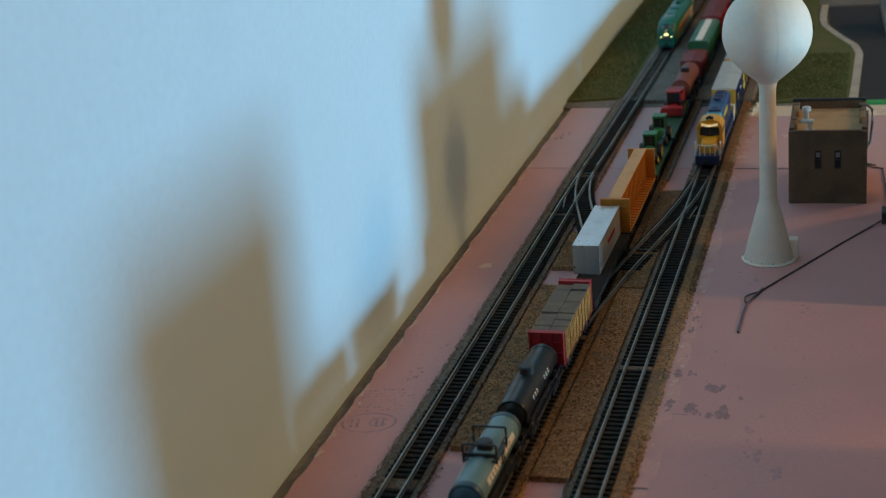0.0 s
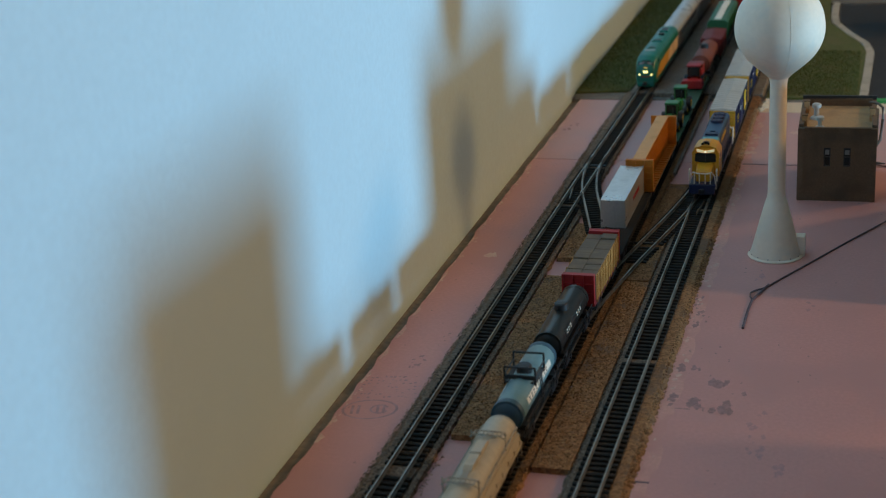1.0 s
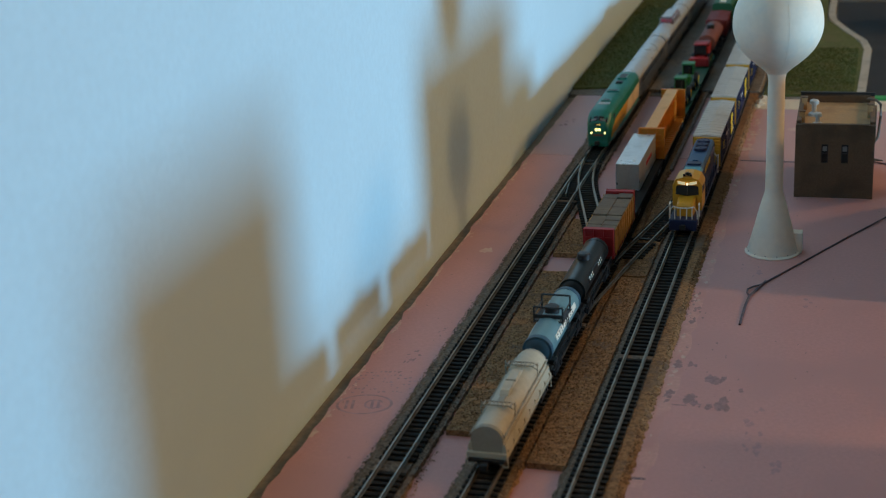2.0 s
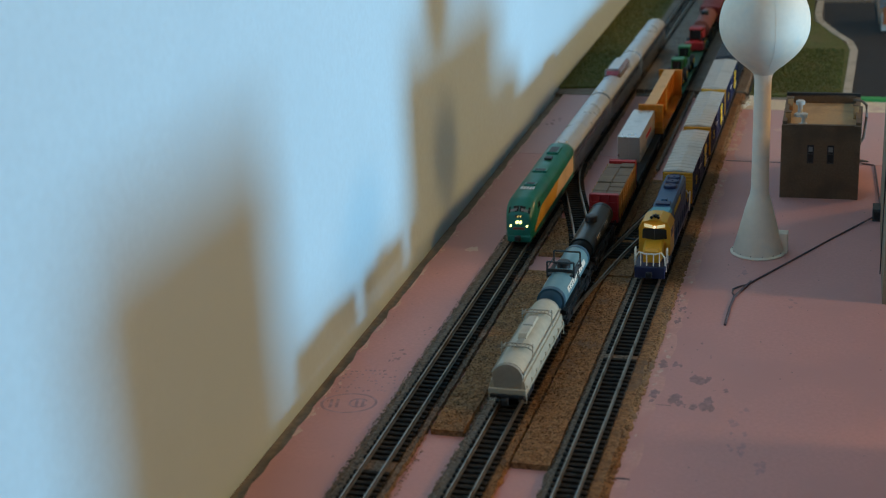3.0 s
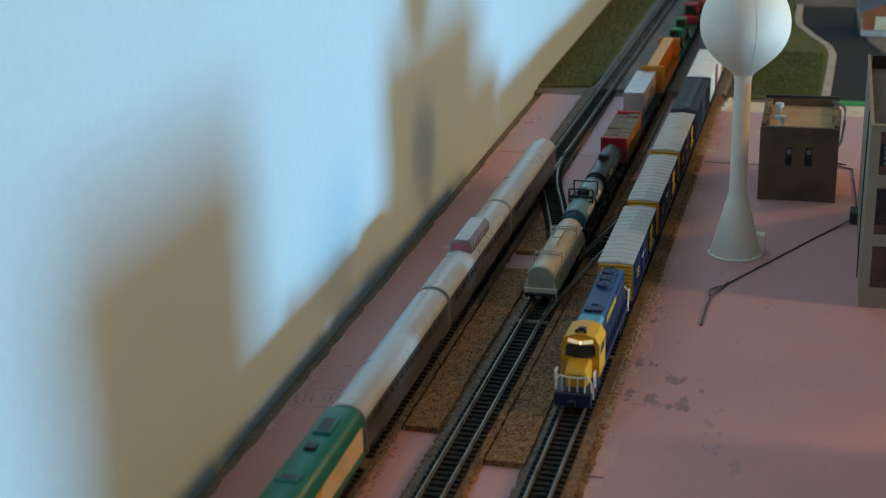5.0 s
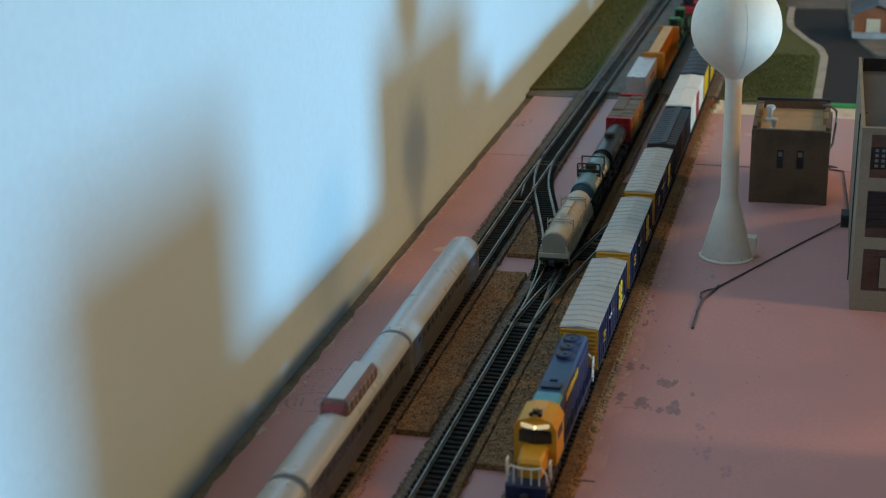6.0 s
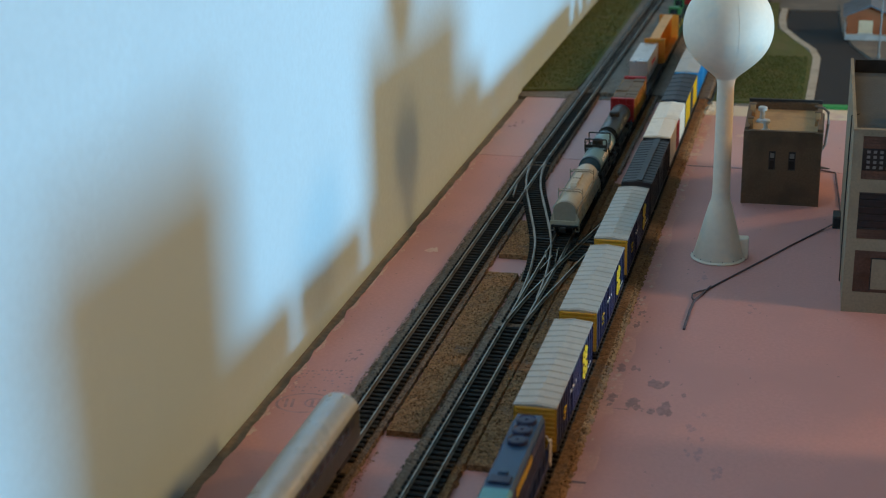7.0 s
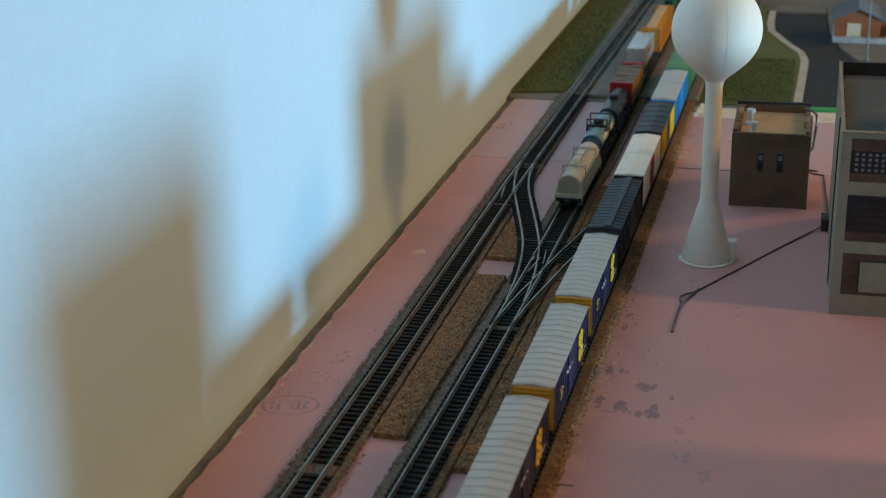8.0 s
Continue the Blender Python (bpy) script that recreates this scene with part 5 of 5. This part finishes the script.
def covered_hopper():
    """An off-white round-topped car with flat cut ends, roof hatches and crossing roof walks."""
    t = thing("tank_car", "off-white round-topped freight car with roof platforms", "freight car", "mixed freight train")
    ln = 90.0
    underframe(t, ln, 4.4, 6.0, 8.0)
    hw = 7.4
    arc = [(hw * math.cos(a), 13.6 + 7.0 * math.sin(a)) for a in (math.pi * k / 16 for k in range(17))]
    body = part("body", add_prism(bmesh.new(), [(-hw + 1.2, 7.2), (hw - 1.2, 7.2)] + arc, 6.0, ln - 6.0), M_TANKWHITE, t, smooth=True)
    for y0, y1 in ((4.0, 6.0), (ln - 6.0, ln - 4.0)):
        part("end_panel", add_prism(bmesh.new(), [(-hw + 1.2, 7.6), (hw - 1.2, 7.6)] + [(x * 0.97, z - 0.2) for x, z in arc], y0, y1), M_TANKEND, t, "grey flat end")
        part("end_plate", box(-8.2, 8.2, y0 + 0.3, y1 - 0.3, 8.2, 11.4, 0.2), M_TANKEND, t)
        part("end_sill", box(-8.9, 8.9, min(y0, y1) - 1.2 if y0 < 20 else y0, y1 if y0 < 20 else y1 + 1.2, 5.6, 8.4, 0.3), M_TANKWHITE, t)
    for s in (-1, 1):
        sl = bmesh.new()
        add_box(sl, min(s * 8.0, s * 9.0), max(s * 8.0, s * 9.0), 3, ln - 3, 6.0, 7.6)
        add_loft(sl, [[(s * 8.7, y, 7.6), (s * 7.9, y, 12.4), (s * 6.6, y, 12.4), (s * 6.6, y, 7.6)] for y in (4, ln - 4)])
        for k in range(9):
            add_box(sl, min(s * 8.3, s * 9.0), max(s * 8.3, s * 9.0), 6 + k * (ln - 12) / 8 - 0.3, 6 + k * (ln - 12) / 8 + 0.3, 6, 9.6)
        part("side_sill", sl, M_TANKWHITE, t)
        rl = bmesh.new()
        add_wire(rl, [(s * 7.6, 5, 15.6), (s * 7.6, ln - 5, 15.6)], 0.35)
        for k in range(8):
            add_box(rl, min(s * 7.0, s * 7.9), max(s * 7.0, s * 7.9), 8 + k * 10.5, 9 + k * 10.5, 15.1, 15.9)
        part("running_board", rl, M_TANKEND, t)
    for y in (24, 66):
        p = bmesh.new()
        for d in (-1.8, 1.8):
            add_wire(p, [(-7.6, y + d, 20.2), (-5, y + d, 21.6), (5, y + d, 21.6), (7.6, y + d, 20.2)], 0.32)
        for k in range(7):
            add_box(p, -6.3 + k * 2.0, -5.8 + k * 2.0, y - 2, y + 2, 21.2, 21.7)
        for x in (-7.5, 7.5):
            add_wire(p, [(x, y, 14), (x, y, 22.6)], 0.3)
        part("roof_platform", p, M_TANKEND, t, "grey wire roof platform")
    for s in (-1, 1):
        for k in (0, 1):
            y = 4.0 if k == 0 else ln - 4.0
            st = bmesh.new()
            for x in (6.6, 8.8):
                add_wire(st, [(s * x, y, 1.6), (s * x, y, 8)], 0.3)
            for z in (1.8, 4.2):
                add_wire(st, [(s * 6.6, y, z), (s * 8.8, y, z)], 0.28)
            part("corner_step", st, M_TANKWHITE, t)
    part("roof_channel", box(-1.5, 1.5, 27, 63, 20.3, 20.9, 0.2), M_TANKEND, body, "brown recessed roof channel")
    h = part("hatch", add_loft(bmesh.new(), [[(-2.0, y, 20), (2.0, y, 20), (2.0, y, z), (-2.0, y, z)] for y, z in ((34, 21.0), (36, 22.4), (58, 22.4), (60, 21.0))]), M_TANKWHITE, body)
    part("hatch_hinge", box(-2.4, 2.4, 46, 47, 21.8, 22.8, 0.2), M_TANKEND, h)
    return t


def tank_car(label, ln, r, zc, main, ends, cage=False, stripe=None):
    t = thing("tank_car", label, "freight car", "mixed freight train")
    underframe(t, ln, 4.4, 6.0, 5.5)
    b = part("tank", barrel(ln, r, zc, 7.0, ln - 7.0), main, t, smooth=True)
    for y0, y1 in ((5.6, 9), (ln - 9, ln - 5.6)):
        part("tank_band", add_lathe(bmesh.new(), [(r + 0.12, y0), (r + 0.16, y0 + 0.2), (r + 0.16, y1)], 40, "y", (0, 0, zc)), ends, b, smooth=True)
    part("tank_cap", barrel(ln, r + 0.1, zc, 6.6, 8.0, 2.3), ends, b, smooth=True)
    if stripe:
        for s in (-1, 1):
            st = bmesh.new()
            sec = [((r + 0.18) * math.cos(a), zc + (r + 0.18) * math.sin(a)) for a in (0.12, 0.3, 0.5)]
            add_loft(st, [[(s * x, y, z) for x, z in sec] + [(s * (x - 0.3), y, z) for x, z in sec[::-1]] for y in (17, ln - 17)])
            part("lettering_band", st, stripe, b, "pale band with worn lettering")
            bars = bmesh.new()
            for k in range(9):
                if stripe is main and 2 < k < 6:
                    continue
                yy = 20 + k * (ln - 42) / 9
                add_loft(bars, [[(s * (r + 0.22) * math.cos(a), y, zc + (r + 0.22) * math.sin(a)) for a in (0.18, 0.44)] + [(s * r * math.cos(a), y, zc + r * math.sin(a)) for a in (0.44, 0.18)] for y in (yy, yy + 1.5)])
            part("lettering_bars", bars, M_CREAMW if stripe is main else M_DGREY, b)["kind"] = "stuff"
    part("dome", add_lathe(bmesh.new(), [(3.6, 0), (3.6, 3.2), (3.0, 3.8), (1.0, 4.0)], 24), M_BLACK, t, smooth=True).location = (0, ln / 2 * MM, (zc + r - 0.7) * MM)
    if cage:
        c = bmesh.new()
        y0, y1, z0, z1 = ln / 2 - 8.5, ln / 2 + 8.5, zc + r - 2.2, zc + r + 5.2
        for y in (y0, y1):
            for z in (z0, z1):
                add_wire(c, [(-7.2, y, z), (7.2, y, z)], 0.5)
            for x in (-7.2, 7.2):
                add_wire(c, [(x, y, z0 - 1), (x, y, z1)], 0.5)
        for x in (-7.2, 7.2):
            for z in (z0, (z0 + z1) / 2):
                add_wire(c, [(x, y0, z), (x, y1, z)], 0.45)
        add_box(c, -6.8, 6.8, y0 - 0.3, y0 + 0.3, z0 + 1.6, z0 + 3.6)
        add_box(c, -7.4, -4.2, y0, y1, z0 - 0.5, z0)
        add_box(c, 4.2, 7.4, y0, y1, z0 - 0.5, z0)
        part("railed_platform", c, M_BLACK, t, "black railed platform over the dome")
        ld = bmesh.new()
        for s in (-1, 1):
            for d in (-1.5, 1.5):
                add_wire(ld, [(s * 7.3, ln / 2 + d, z0), (s * (r + 1.0), ln / 2 + d, zc), (s * 7.6, ln / 2 + d, 5)], 0.35)
            for k in range(5):
                add_wire(ld, [(s * (r + 0.9), ln / 2 - 1.5, 7 + k * 2.2), (s * (r + 0.9), ln / 2 + 1.5, 7 + k * 2.2)], 0.25)
        part("ladder", ld, M_BLACK, t)
    sd = bmesh.new()
    for s in (-1, 1):
        for yy in (12, ln - 12):
            add_box(sd, min(s * 3, s * 8), max(s * 3, s * 8), yy - 2, yy + 2, 5.6, 8.2)
        add_wire(sd, [(s * 8.4, 3, 9.4), (s * 8.4, ln - 3, 9.4)], 0.3)
        for k in range(5):
            add_wire(sd, [(s * 8.4, 5 + k * (ln - 10) / 4, 6), (s * 8.4, 5 + k * (ln - 10) / 4, 9.4)], 0.28)
        add_box(sd, min(s * 7.2, s * 8.6), max(s * 7.2, s * 8.6), 3, ln - 3, 5.5, 6.1)
    part("side_frame", sd, M_BLACK, t)
    return t


def lumber_car():
    t = thing("bulkhead_flatcar", "red bulkhead flatcar loaded with grey-wrapped lumber", "freight car", "mixed freight train")
    ln = 77.0
    underframe(t, ln, 4.2, 5.6)
    part("deck", box(-9, 9, 1.5, ln - 1.5, 5.6, 7.0, 0.2), M_DRED, t)
    for y0, d in ((2.0, -1), (ln - 5.0, 1)):
        bh = part("bulkhead", box(-8.6, 8.6, y0, y0 + 3.0, 7.0, 23.4, 0.2), M_RED, t, "red framed bulkhead")
        rb = bmesh.new()
        f = y0 if d < 0 else y0 + 3.0
        for x in (-8.2, -3.2, 2.6, 8.2):
            add_box(rb, x - 0.5, x + 0.5, min(f, f + d * 1.1), max(f, f + d * 1.1), 6, 23.6)
        for z in (12.5, 18, 23):
            add_box(rb, -8.6, 8.6, min(f, f + d * 0.8), max(f, f + d * 0.8), z - 0.5, z + 0.5)
        part("ribs", rb, M_RED, bh)
    rng = random.Random(4)
    for k in range(8):
        for c in (0, 1):
            y0 = 6 + k * (ln - 12) / 8
            b = box(-8.7 + c * 8.75, -0.05 + c * 8.75, y0 + 0.15, y0 + (ln - 12) / 8 - 0.15, 7.05, 22.2 + rng.uniform(-0.5, 0.6), 0.35)
            part("lumber_block", b, M_LUMBER, t)
    for s in (-1, 1):
        e = bmesh.new()
        for k in range(26):
            for z in range(5):
                y0 = 6.4 + k * (ln - 13) / 26
                add_box(e, min(s * 8.6, s * 9.05), max(s * 8.6, s * 9.05), y0, y0 + (ln - 13) / 26 - rng.uniform(0.3, 1.2), 7.6 + z * 2.9, 10.0 + z * 2.9)
        part("board_ends", e, M_WOOD, t, "orange-brown sawn board faces")["kind"] = "stuff"
        for k in range(9):
            y0 = 8 + k * (ln - 16) / 8
            part("stake", box(min(s * 9.0, s * 9.4), max(s * 9.0, s * 9.4), y0 - 0.3, y0 + 0.3, 6, 22), M_WOOD, t)
    return t


def container_flat():
    t = thing("flatcar", "dark flatcar carrying a container at one end", "freight car", "mixed freight train")
    ln = 120.0
    underframe(t, ln, 4.0, 5.4)
    part("deck", box(-8.6, 8.6, 1.5, ln - 1.5, 5.4, 6.6, 0.2), M_DECKBLACK, t)
    st = bmesh.new()
    for s in (-1, 1):
        add_box(st, min(s * 8.2, s * 8.8), max(s * 8.2, s * 8.8), 2, ln - 2, 4.6, 7.4)
    part("side_sill", st, M_DECKBLACK, t)
    return t


def container():
    t = thing("shipping_container", "plain silver shipping container on the flatcar", "container", "mixed freight train")
    ln = 72.0
    part("shell", box(-7.4, 7.4, 0, ln, 0, 17.6, 0.25), M_CONTAINER, t)
    po = bmesh.new()
    for s in (-1, 1):
        for y in (0.3, ln - 0.3):
            add_box(po, min(s * 6.6, s * 7.6), max(s * 6.6, s * 7.6), y - 0.6, y + 0.6, 0, 17.7)
        add_box(po, min(s * 7.1, s * 7.6), max(s * 7.1, s * 7.6), 0, ln, 17.0, 17.75)
        add_box(po, min(s * 7.1, s * 7.6), max(s * 7.1, s * 7.6), 0, ln, 0, 0.9)
    part("corner_post", po, M_CONTAINER, t)
    lg = bmesh.new()
    for k in range(7):
        add_box(lg, 7.35, 7.62, 30 + k * 3.4, 32.4 + k * 3.4, 8.0, 10.6)
    part("lettering_bars", lg, M_RED, t, "red worn lettering")
    for y in (-0.15,):
        d = bmesh.new()
        for x in (-6.2, -0.2, 0.2, 6.2):
            add_box(d, x - 0.15, x + 0.15, y - 0.15, y + 0.3, 0.6, 17)
        part("door_bars", d, M_CONTAINER, t)
    return t


def centre_beam():
    t = thing("centre_beam_flatcar", "empty orange centre-beam flatcar with slatted deck and tall bulkheads", "freight car", "mixed freight train")
    ln = 114.0
    underframe(t, ln, 4.2, 5.6)
    part("deck", box(-9, 9, 1.5, ln - 1.5, 5.6, 6.6, 0.2), M_ORANGE, t)
    for y0, d in ((1.5, -1), (ln - 3.5, 1)):
        bh = part("bulkhead", box(-9, 9, y0, y0 + 2.0, 6.6, 27.5, 0.2), M_ORANGE, t)
        for x in (-8.4, -3, 3, 8.4):
            y = y0 if d < 0 else y0 + 2.0
            part("rib", box(x - 0.5, x + 0.5, min(y, y + d * 0.7), max(y, y + d * 0.7), 6.6, 27.3), M_ORANGE, bh)
        for z in (10, 14, 18, 22, 26.4):
            y = y0 if d < 0 else y0 + 2.0
            part("cross_rib", box(-8.8, 8.8, min(y, y + d * 0.5), max(y, y + d * 0.5), z, z + 0.8), M_ORANGE, bh)
    beam = part("beam", box(-4.2, 3.0, 3.5, ln - 3.5, 6.6, 26.6), M_ORANGE, t)
    part("top_plank", box(-4.7, 3.5, 3.5, ln - 3.5, 26.6, 27.6, 0.2), M_PLANK, beam, "pale tan top of the beam")
    for k in range(20):
        y = 7 + k * (ln - 14) / 19
        for s, x in ((-1, -4.2), (1, 3.0)):
            part("beam_post", box(min(x, x + s * 0.5), max(x, x + s * 0.5), y - 0.4, y + 0.4, 6.6, 26.6), M_ORANGE, beam)
        part("deck_slat", box(-8.8, -4.8, y - 1.0, y + 1.0, 6.6, 7.4), M_ORANGE, t)
        part("deck_slat", box(3.6, 8.8, y - 1.0, y + 1.0, 6.6, 7.4), M_ORANGE, t)
    return t


def tractor(label, body, trim):
    t = thing("toy_tractor", label, "tractor", "tractors on flatcars")
    part("hood", box(-2.2, 2.2, 2.5, 11, 5.0, 9.4, 0.7), body, t)
    part("chassis", box(-1.8, 1.8, 3, 19, 3.2, 5.2, 0.3), body, t)
    cab = part("cab", box(-3.4, 3.4, 11.2, 18.5, 8.6, 14.6, 0.4), M_GLASS, t)
    fr = bmesh.new()
    for x in (-3.3, 3.3):
        for y in (11.3, 18.4):
            add_box(fr, x - 0.35, x + 0.35, y - 0.35, y + 0.35, 8.4, 14.8)
    part("cab_frame", fr, body, cab)
    part("cab_roof", box(-4.0, 4.0, 10.6, 19.2, 14.6, 15.8, 0.5), body, cab)
    part("exhaust_pipe", tube((1.4, 8, 9), (1.4, 8, 14), 0.35, 8), M_BLACK, t)
    for y, r, w in ((5.0, 2.7, 1.8), (16.0, 4.6, 2.6)):
        for s in (-1, 1):
            wh = part("wheel", tube((s * 3.6, y, r), (s * (3.6 + w), y, r), r, 22), M_BLACK, t)
            part("rim", tube((s * 3.5, y, r), (s * (3.75 + w), y, r), r * 0.55, 16), trim, wh)
    return t


def harvester():
    t = thing("toy_harvester", "red toy combine harvester with a dark cab on a flatcar", "harvester", "tractors on flatcars")
    part("body", box(-6, 6, 18, 40, 4.5, 13.5, 0.8), M_RED, t)
    part("header", add_prism(bmesh.new(), [(-8.6, 1.2), (8.6, 1.2), (8.6, 5.6), (7.4, 7.4), (-7.4, 7.4), (-8.6, 5.6)], 0, 9), M_RED, t)
    part("feeder", box(-2.6, 2.6, 8, 19, 3.5, 7.5, 0.4), M_RED, t)
    cab = part("cab", box(-5, 5, 12, 20, 8, 16.5, 0.5), M_GLASS, t)
    part("cab_roof", box(-5.6, 5.6, 11, 21, 16.5, 17.8, 0.5), M_RED, cab)
    part("grain_tank", box(-6.4, 6.4, 22, 36, 13.5, 16.2, 0.5), M_DRED, t)
    for y, r, w in ((19.0, 4.2, 2.6), (36.0, 2.8, 2.0)):
        for s in (-1, 1):
            wh = part("wheel", tube((s * 5.4, y, r), (s * (5.4 + w), y, r), r, 22), M_BLACK, t)
            part("rim", tube((s * 5.3, y, r), (s * (5.55 + w), y, r), r * 0.55, 16), M_LGOLD, wh)
    return t


def deck_car(label, deck, ln=108.0):
    t = thing("flatcar", label, "freight car", "mixed freight train")
    underframe(t, ln, 4.2, 5.6)
    part("deck", box(-9, 9, 1.5, ln - 1.5, 5.6, 6.9, 0.2), deck, t)
    st = bmesh.new()
    for s in (-1, 1):
        for k in range(12):
            add_box(st, min(s * 8.8, s * 9.3), max(s * 8.8, s * 9.3), 5 + k * (ln - 10) / 11 - 0.6, 5.6 + k * (ln - 10) / 11, 4.8, 6.8)
    part("stake_pockets", st, deck, t)
    return t


def hopper():
    t = thing("covered_hopper", "green covered hopper with a pale roof walk", "freight car", "mixed freight train")
    ln = 108.0
    underframe(t, ln, 4.4, 6.0)
    out = [(-6.0, 6.5), (6.0, 6.5), (9.2, 11), (9.2, 23.6), (7.0, 26.0), (-7.0, 26.0), (-9.2, 23.6), (-9.2, 11)]
    body = part("body", add_prism(bmesh.new(), out, 5, ln - 5), M_GHOPPER, t)
    part("roof_walk", box(-3.0, 3.0, 8, ln - 8, 26.0, 26.9, 0.2), M_CREAMW, t, "cream roof hatch strip")
    rb = bmesh.new()
    for k in range(14):
        y = 7 + k * (ln - 14) / 13
        for s in (-1, 1):
            add_box(rb, min(s * 9.1, s * 9.6), max(s * 9.1, s * 9.6), y - 0.35, y + 0.35, 11, 23.6)
    part("side_posts", rb, M_GHOPPER, body)["kind"] = "stuff"
    return t


# ---- the trains' ways: front position along the track in millimetres ----
def way(times, values):
    return list(zip(times, values))


FREIGHT = way((0, 0.5, 1, 1.5, 3, 3.5, 4, 4.5, 6, 6.5, 7, 7.5, 8), (1126, 1087, 1047, 1007.5, 887, 846, 804.5, 763, 637, 595, 553, 511, 469))
PASSENGER = way((0, 0.5, 1, 1.5, 3, 3.5, 4, 4.5, 6, 6.5, 7, 7.5, 8), (1394, 1306, 1215, 1122, 813, 714, 609, 503, 205, 103, 1, -101, -203))
MIXED = way((0, 0.5, 1, 1.5, 3, 3.5, 4, 4.5, 6, 6.5, 7, 7.5, 8), (398, 431.5, 465, 498.5, 594, 625, 656.5, 688, 778.5, 809, 839, 868.5, 897))

CONSIST = []


def put(ob, rows, offset, line, lift=0.0, aside=0.0):
    CONSIST.append((ob, rows, offset, line, lift, aside))


put(freight_loco(), FREIGHT, -123, "right")
blue_car = boxcar("dark blue boxcar with a silver ribbed roof and yellow ends", 99, M_NAVY, M_SILVER, M_GOLD, mark=EMBLEM)
put(blue_car, FREIGHT, -2, "right")
for k in (1, 2):
    put(copy_thing(blue_car, Matrix()), FREIGHT, -2 + 106.7 * k, "right")
put(boxcar("slate grey boxcar with a dark ribbed roof", 100, M_SLATE, M_SLATE, M_SLATE, top=26.5, ribs=16, walkway=True), FREIGHT, 318, "right")
put(boxcar("cream white boxcar with a smooth pale roof and red lettering", 100, M_CREAMW, M_CREAMW, M_BLACK, top=26.9, ribs=2, door=M_RED), FREIGHT, 421, "right")
put(boxcar("yellow boxcar with a black roof", 90, M_LGOLD, M_SLATE, M_SLATE, top=26.5, ribs=6, door=M_SLATE), FREIGHT, 524, "right")
put(boxcar("bright blue boxcar with a pale grey roof", 100, M_SKY, M_SILVER, M_SKY, top=27, ribs=2), FREIGHT, 617, "right")
put(boxcar("light green boxcar with a green roof", 100, M_LGREEN, M_LGREEN, M_LGREEN, top=27, ribs=8), FREIGHT, 720, "right")

put(passenger_loco(), PASSENGER, 0, "left")
put(coach("silver fluted passenger coach with a blue window band", 138), PASSENGER, 129, "left")
put(coach("silver passenger coach with a glazed observation dome", 144, True), PASSENGER, 268, "left")
put(coach("silver fluted passenger coach at the rear of the train", 138), PASSENGER, 412, "left")

put(covered_hopper(), MIXED, 0, "middle")
put(tank_car("pale blue tank car with dark ends and a railed platform", 78, 7.2, 14.4, M_TANKBLUE, M_TANKDARK, True, M_CREAMW), MIXED, 91, "middle")
put(tank_car("black tank car with white lettering bars", 76, 7.1, 13.9, M_TANKBLACK, M_TANKBLACK, False, M_TANKBLACK), MIXED, 170, "middle")
put(lumber_car(), MIXED, 247, "middle")
put(container_flat(), MIXED, 325, "middle")
put(container(), MIXED, 373, "middle", 6.65, -4.2)
put(centre_beam(), MIXED, 447, "middle")
put(deck_car("green flatcar carrying two green tractors", M_DECKGREEN, 92.0), MIXED, 563, "middle")
green_tractor = tractor("green toy tractor with yellow wheels on a flatcar", M_TRACTOR, M_LGOLD)
green_tractor.scale = (1.25, 1.25, 1.25)
put(green_tractor, MIXED, 584, "middle", 6.95)
put(copy_thing(green_tractor, Matrix()), MIXED, 632, "middle", 6.95)
put(deck_car("green flatcar carrying a red harvester", M_DECKGREEN), MIXED, 656, "middle")
put(harvester(), MIXED, 716, "middle", 6.95)
put(tank_car("dull oxide red tank car", 76, 7.9, 14.6, M_BROWNRED, M_BROWNRED), MIXED, 768, "middle")
put(boxcar("low dark red boxcar", 50, M_DRED, M_DRED, M_DRED, top=21, ribs=5), MIXED, 848, "middle")
put(hopper(), MIXED, 900, "middle")
put(boxcar("dark red boxcar with a red roof", 100, M_RED, M_DRED, M_RED, top=27), MIXED, 1010, "middle")


def motions():
    for ob, rows, offset, line, lift, aside in CONSIST:
        keyed = []
        for t, y in rows:
            yy = y + offset
            way_x = {"left": left_x, "middle": mid_x, "right": at(RIGHT_X)}[line]
            x0, x1 = way_x(yy), way_x(yy + 85)
            turn = math.degrees(math.atan2(x0 - x1, 85))
            keyed.append((t, P(x0 + aside, yy, RAIL_TOP + lift, turn)))
        walk(ob, keyed)


motions()
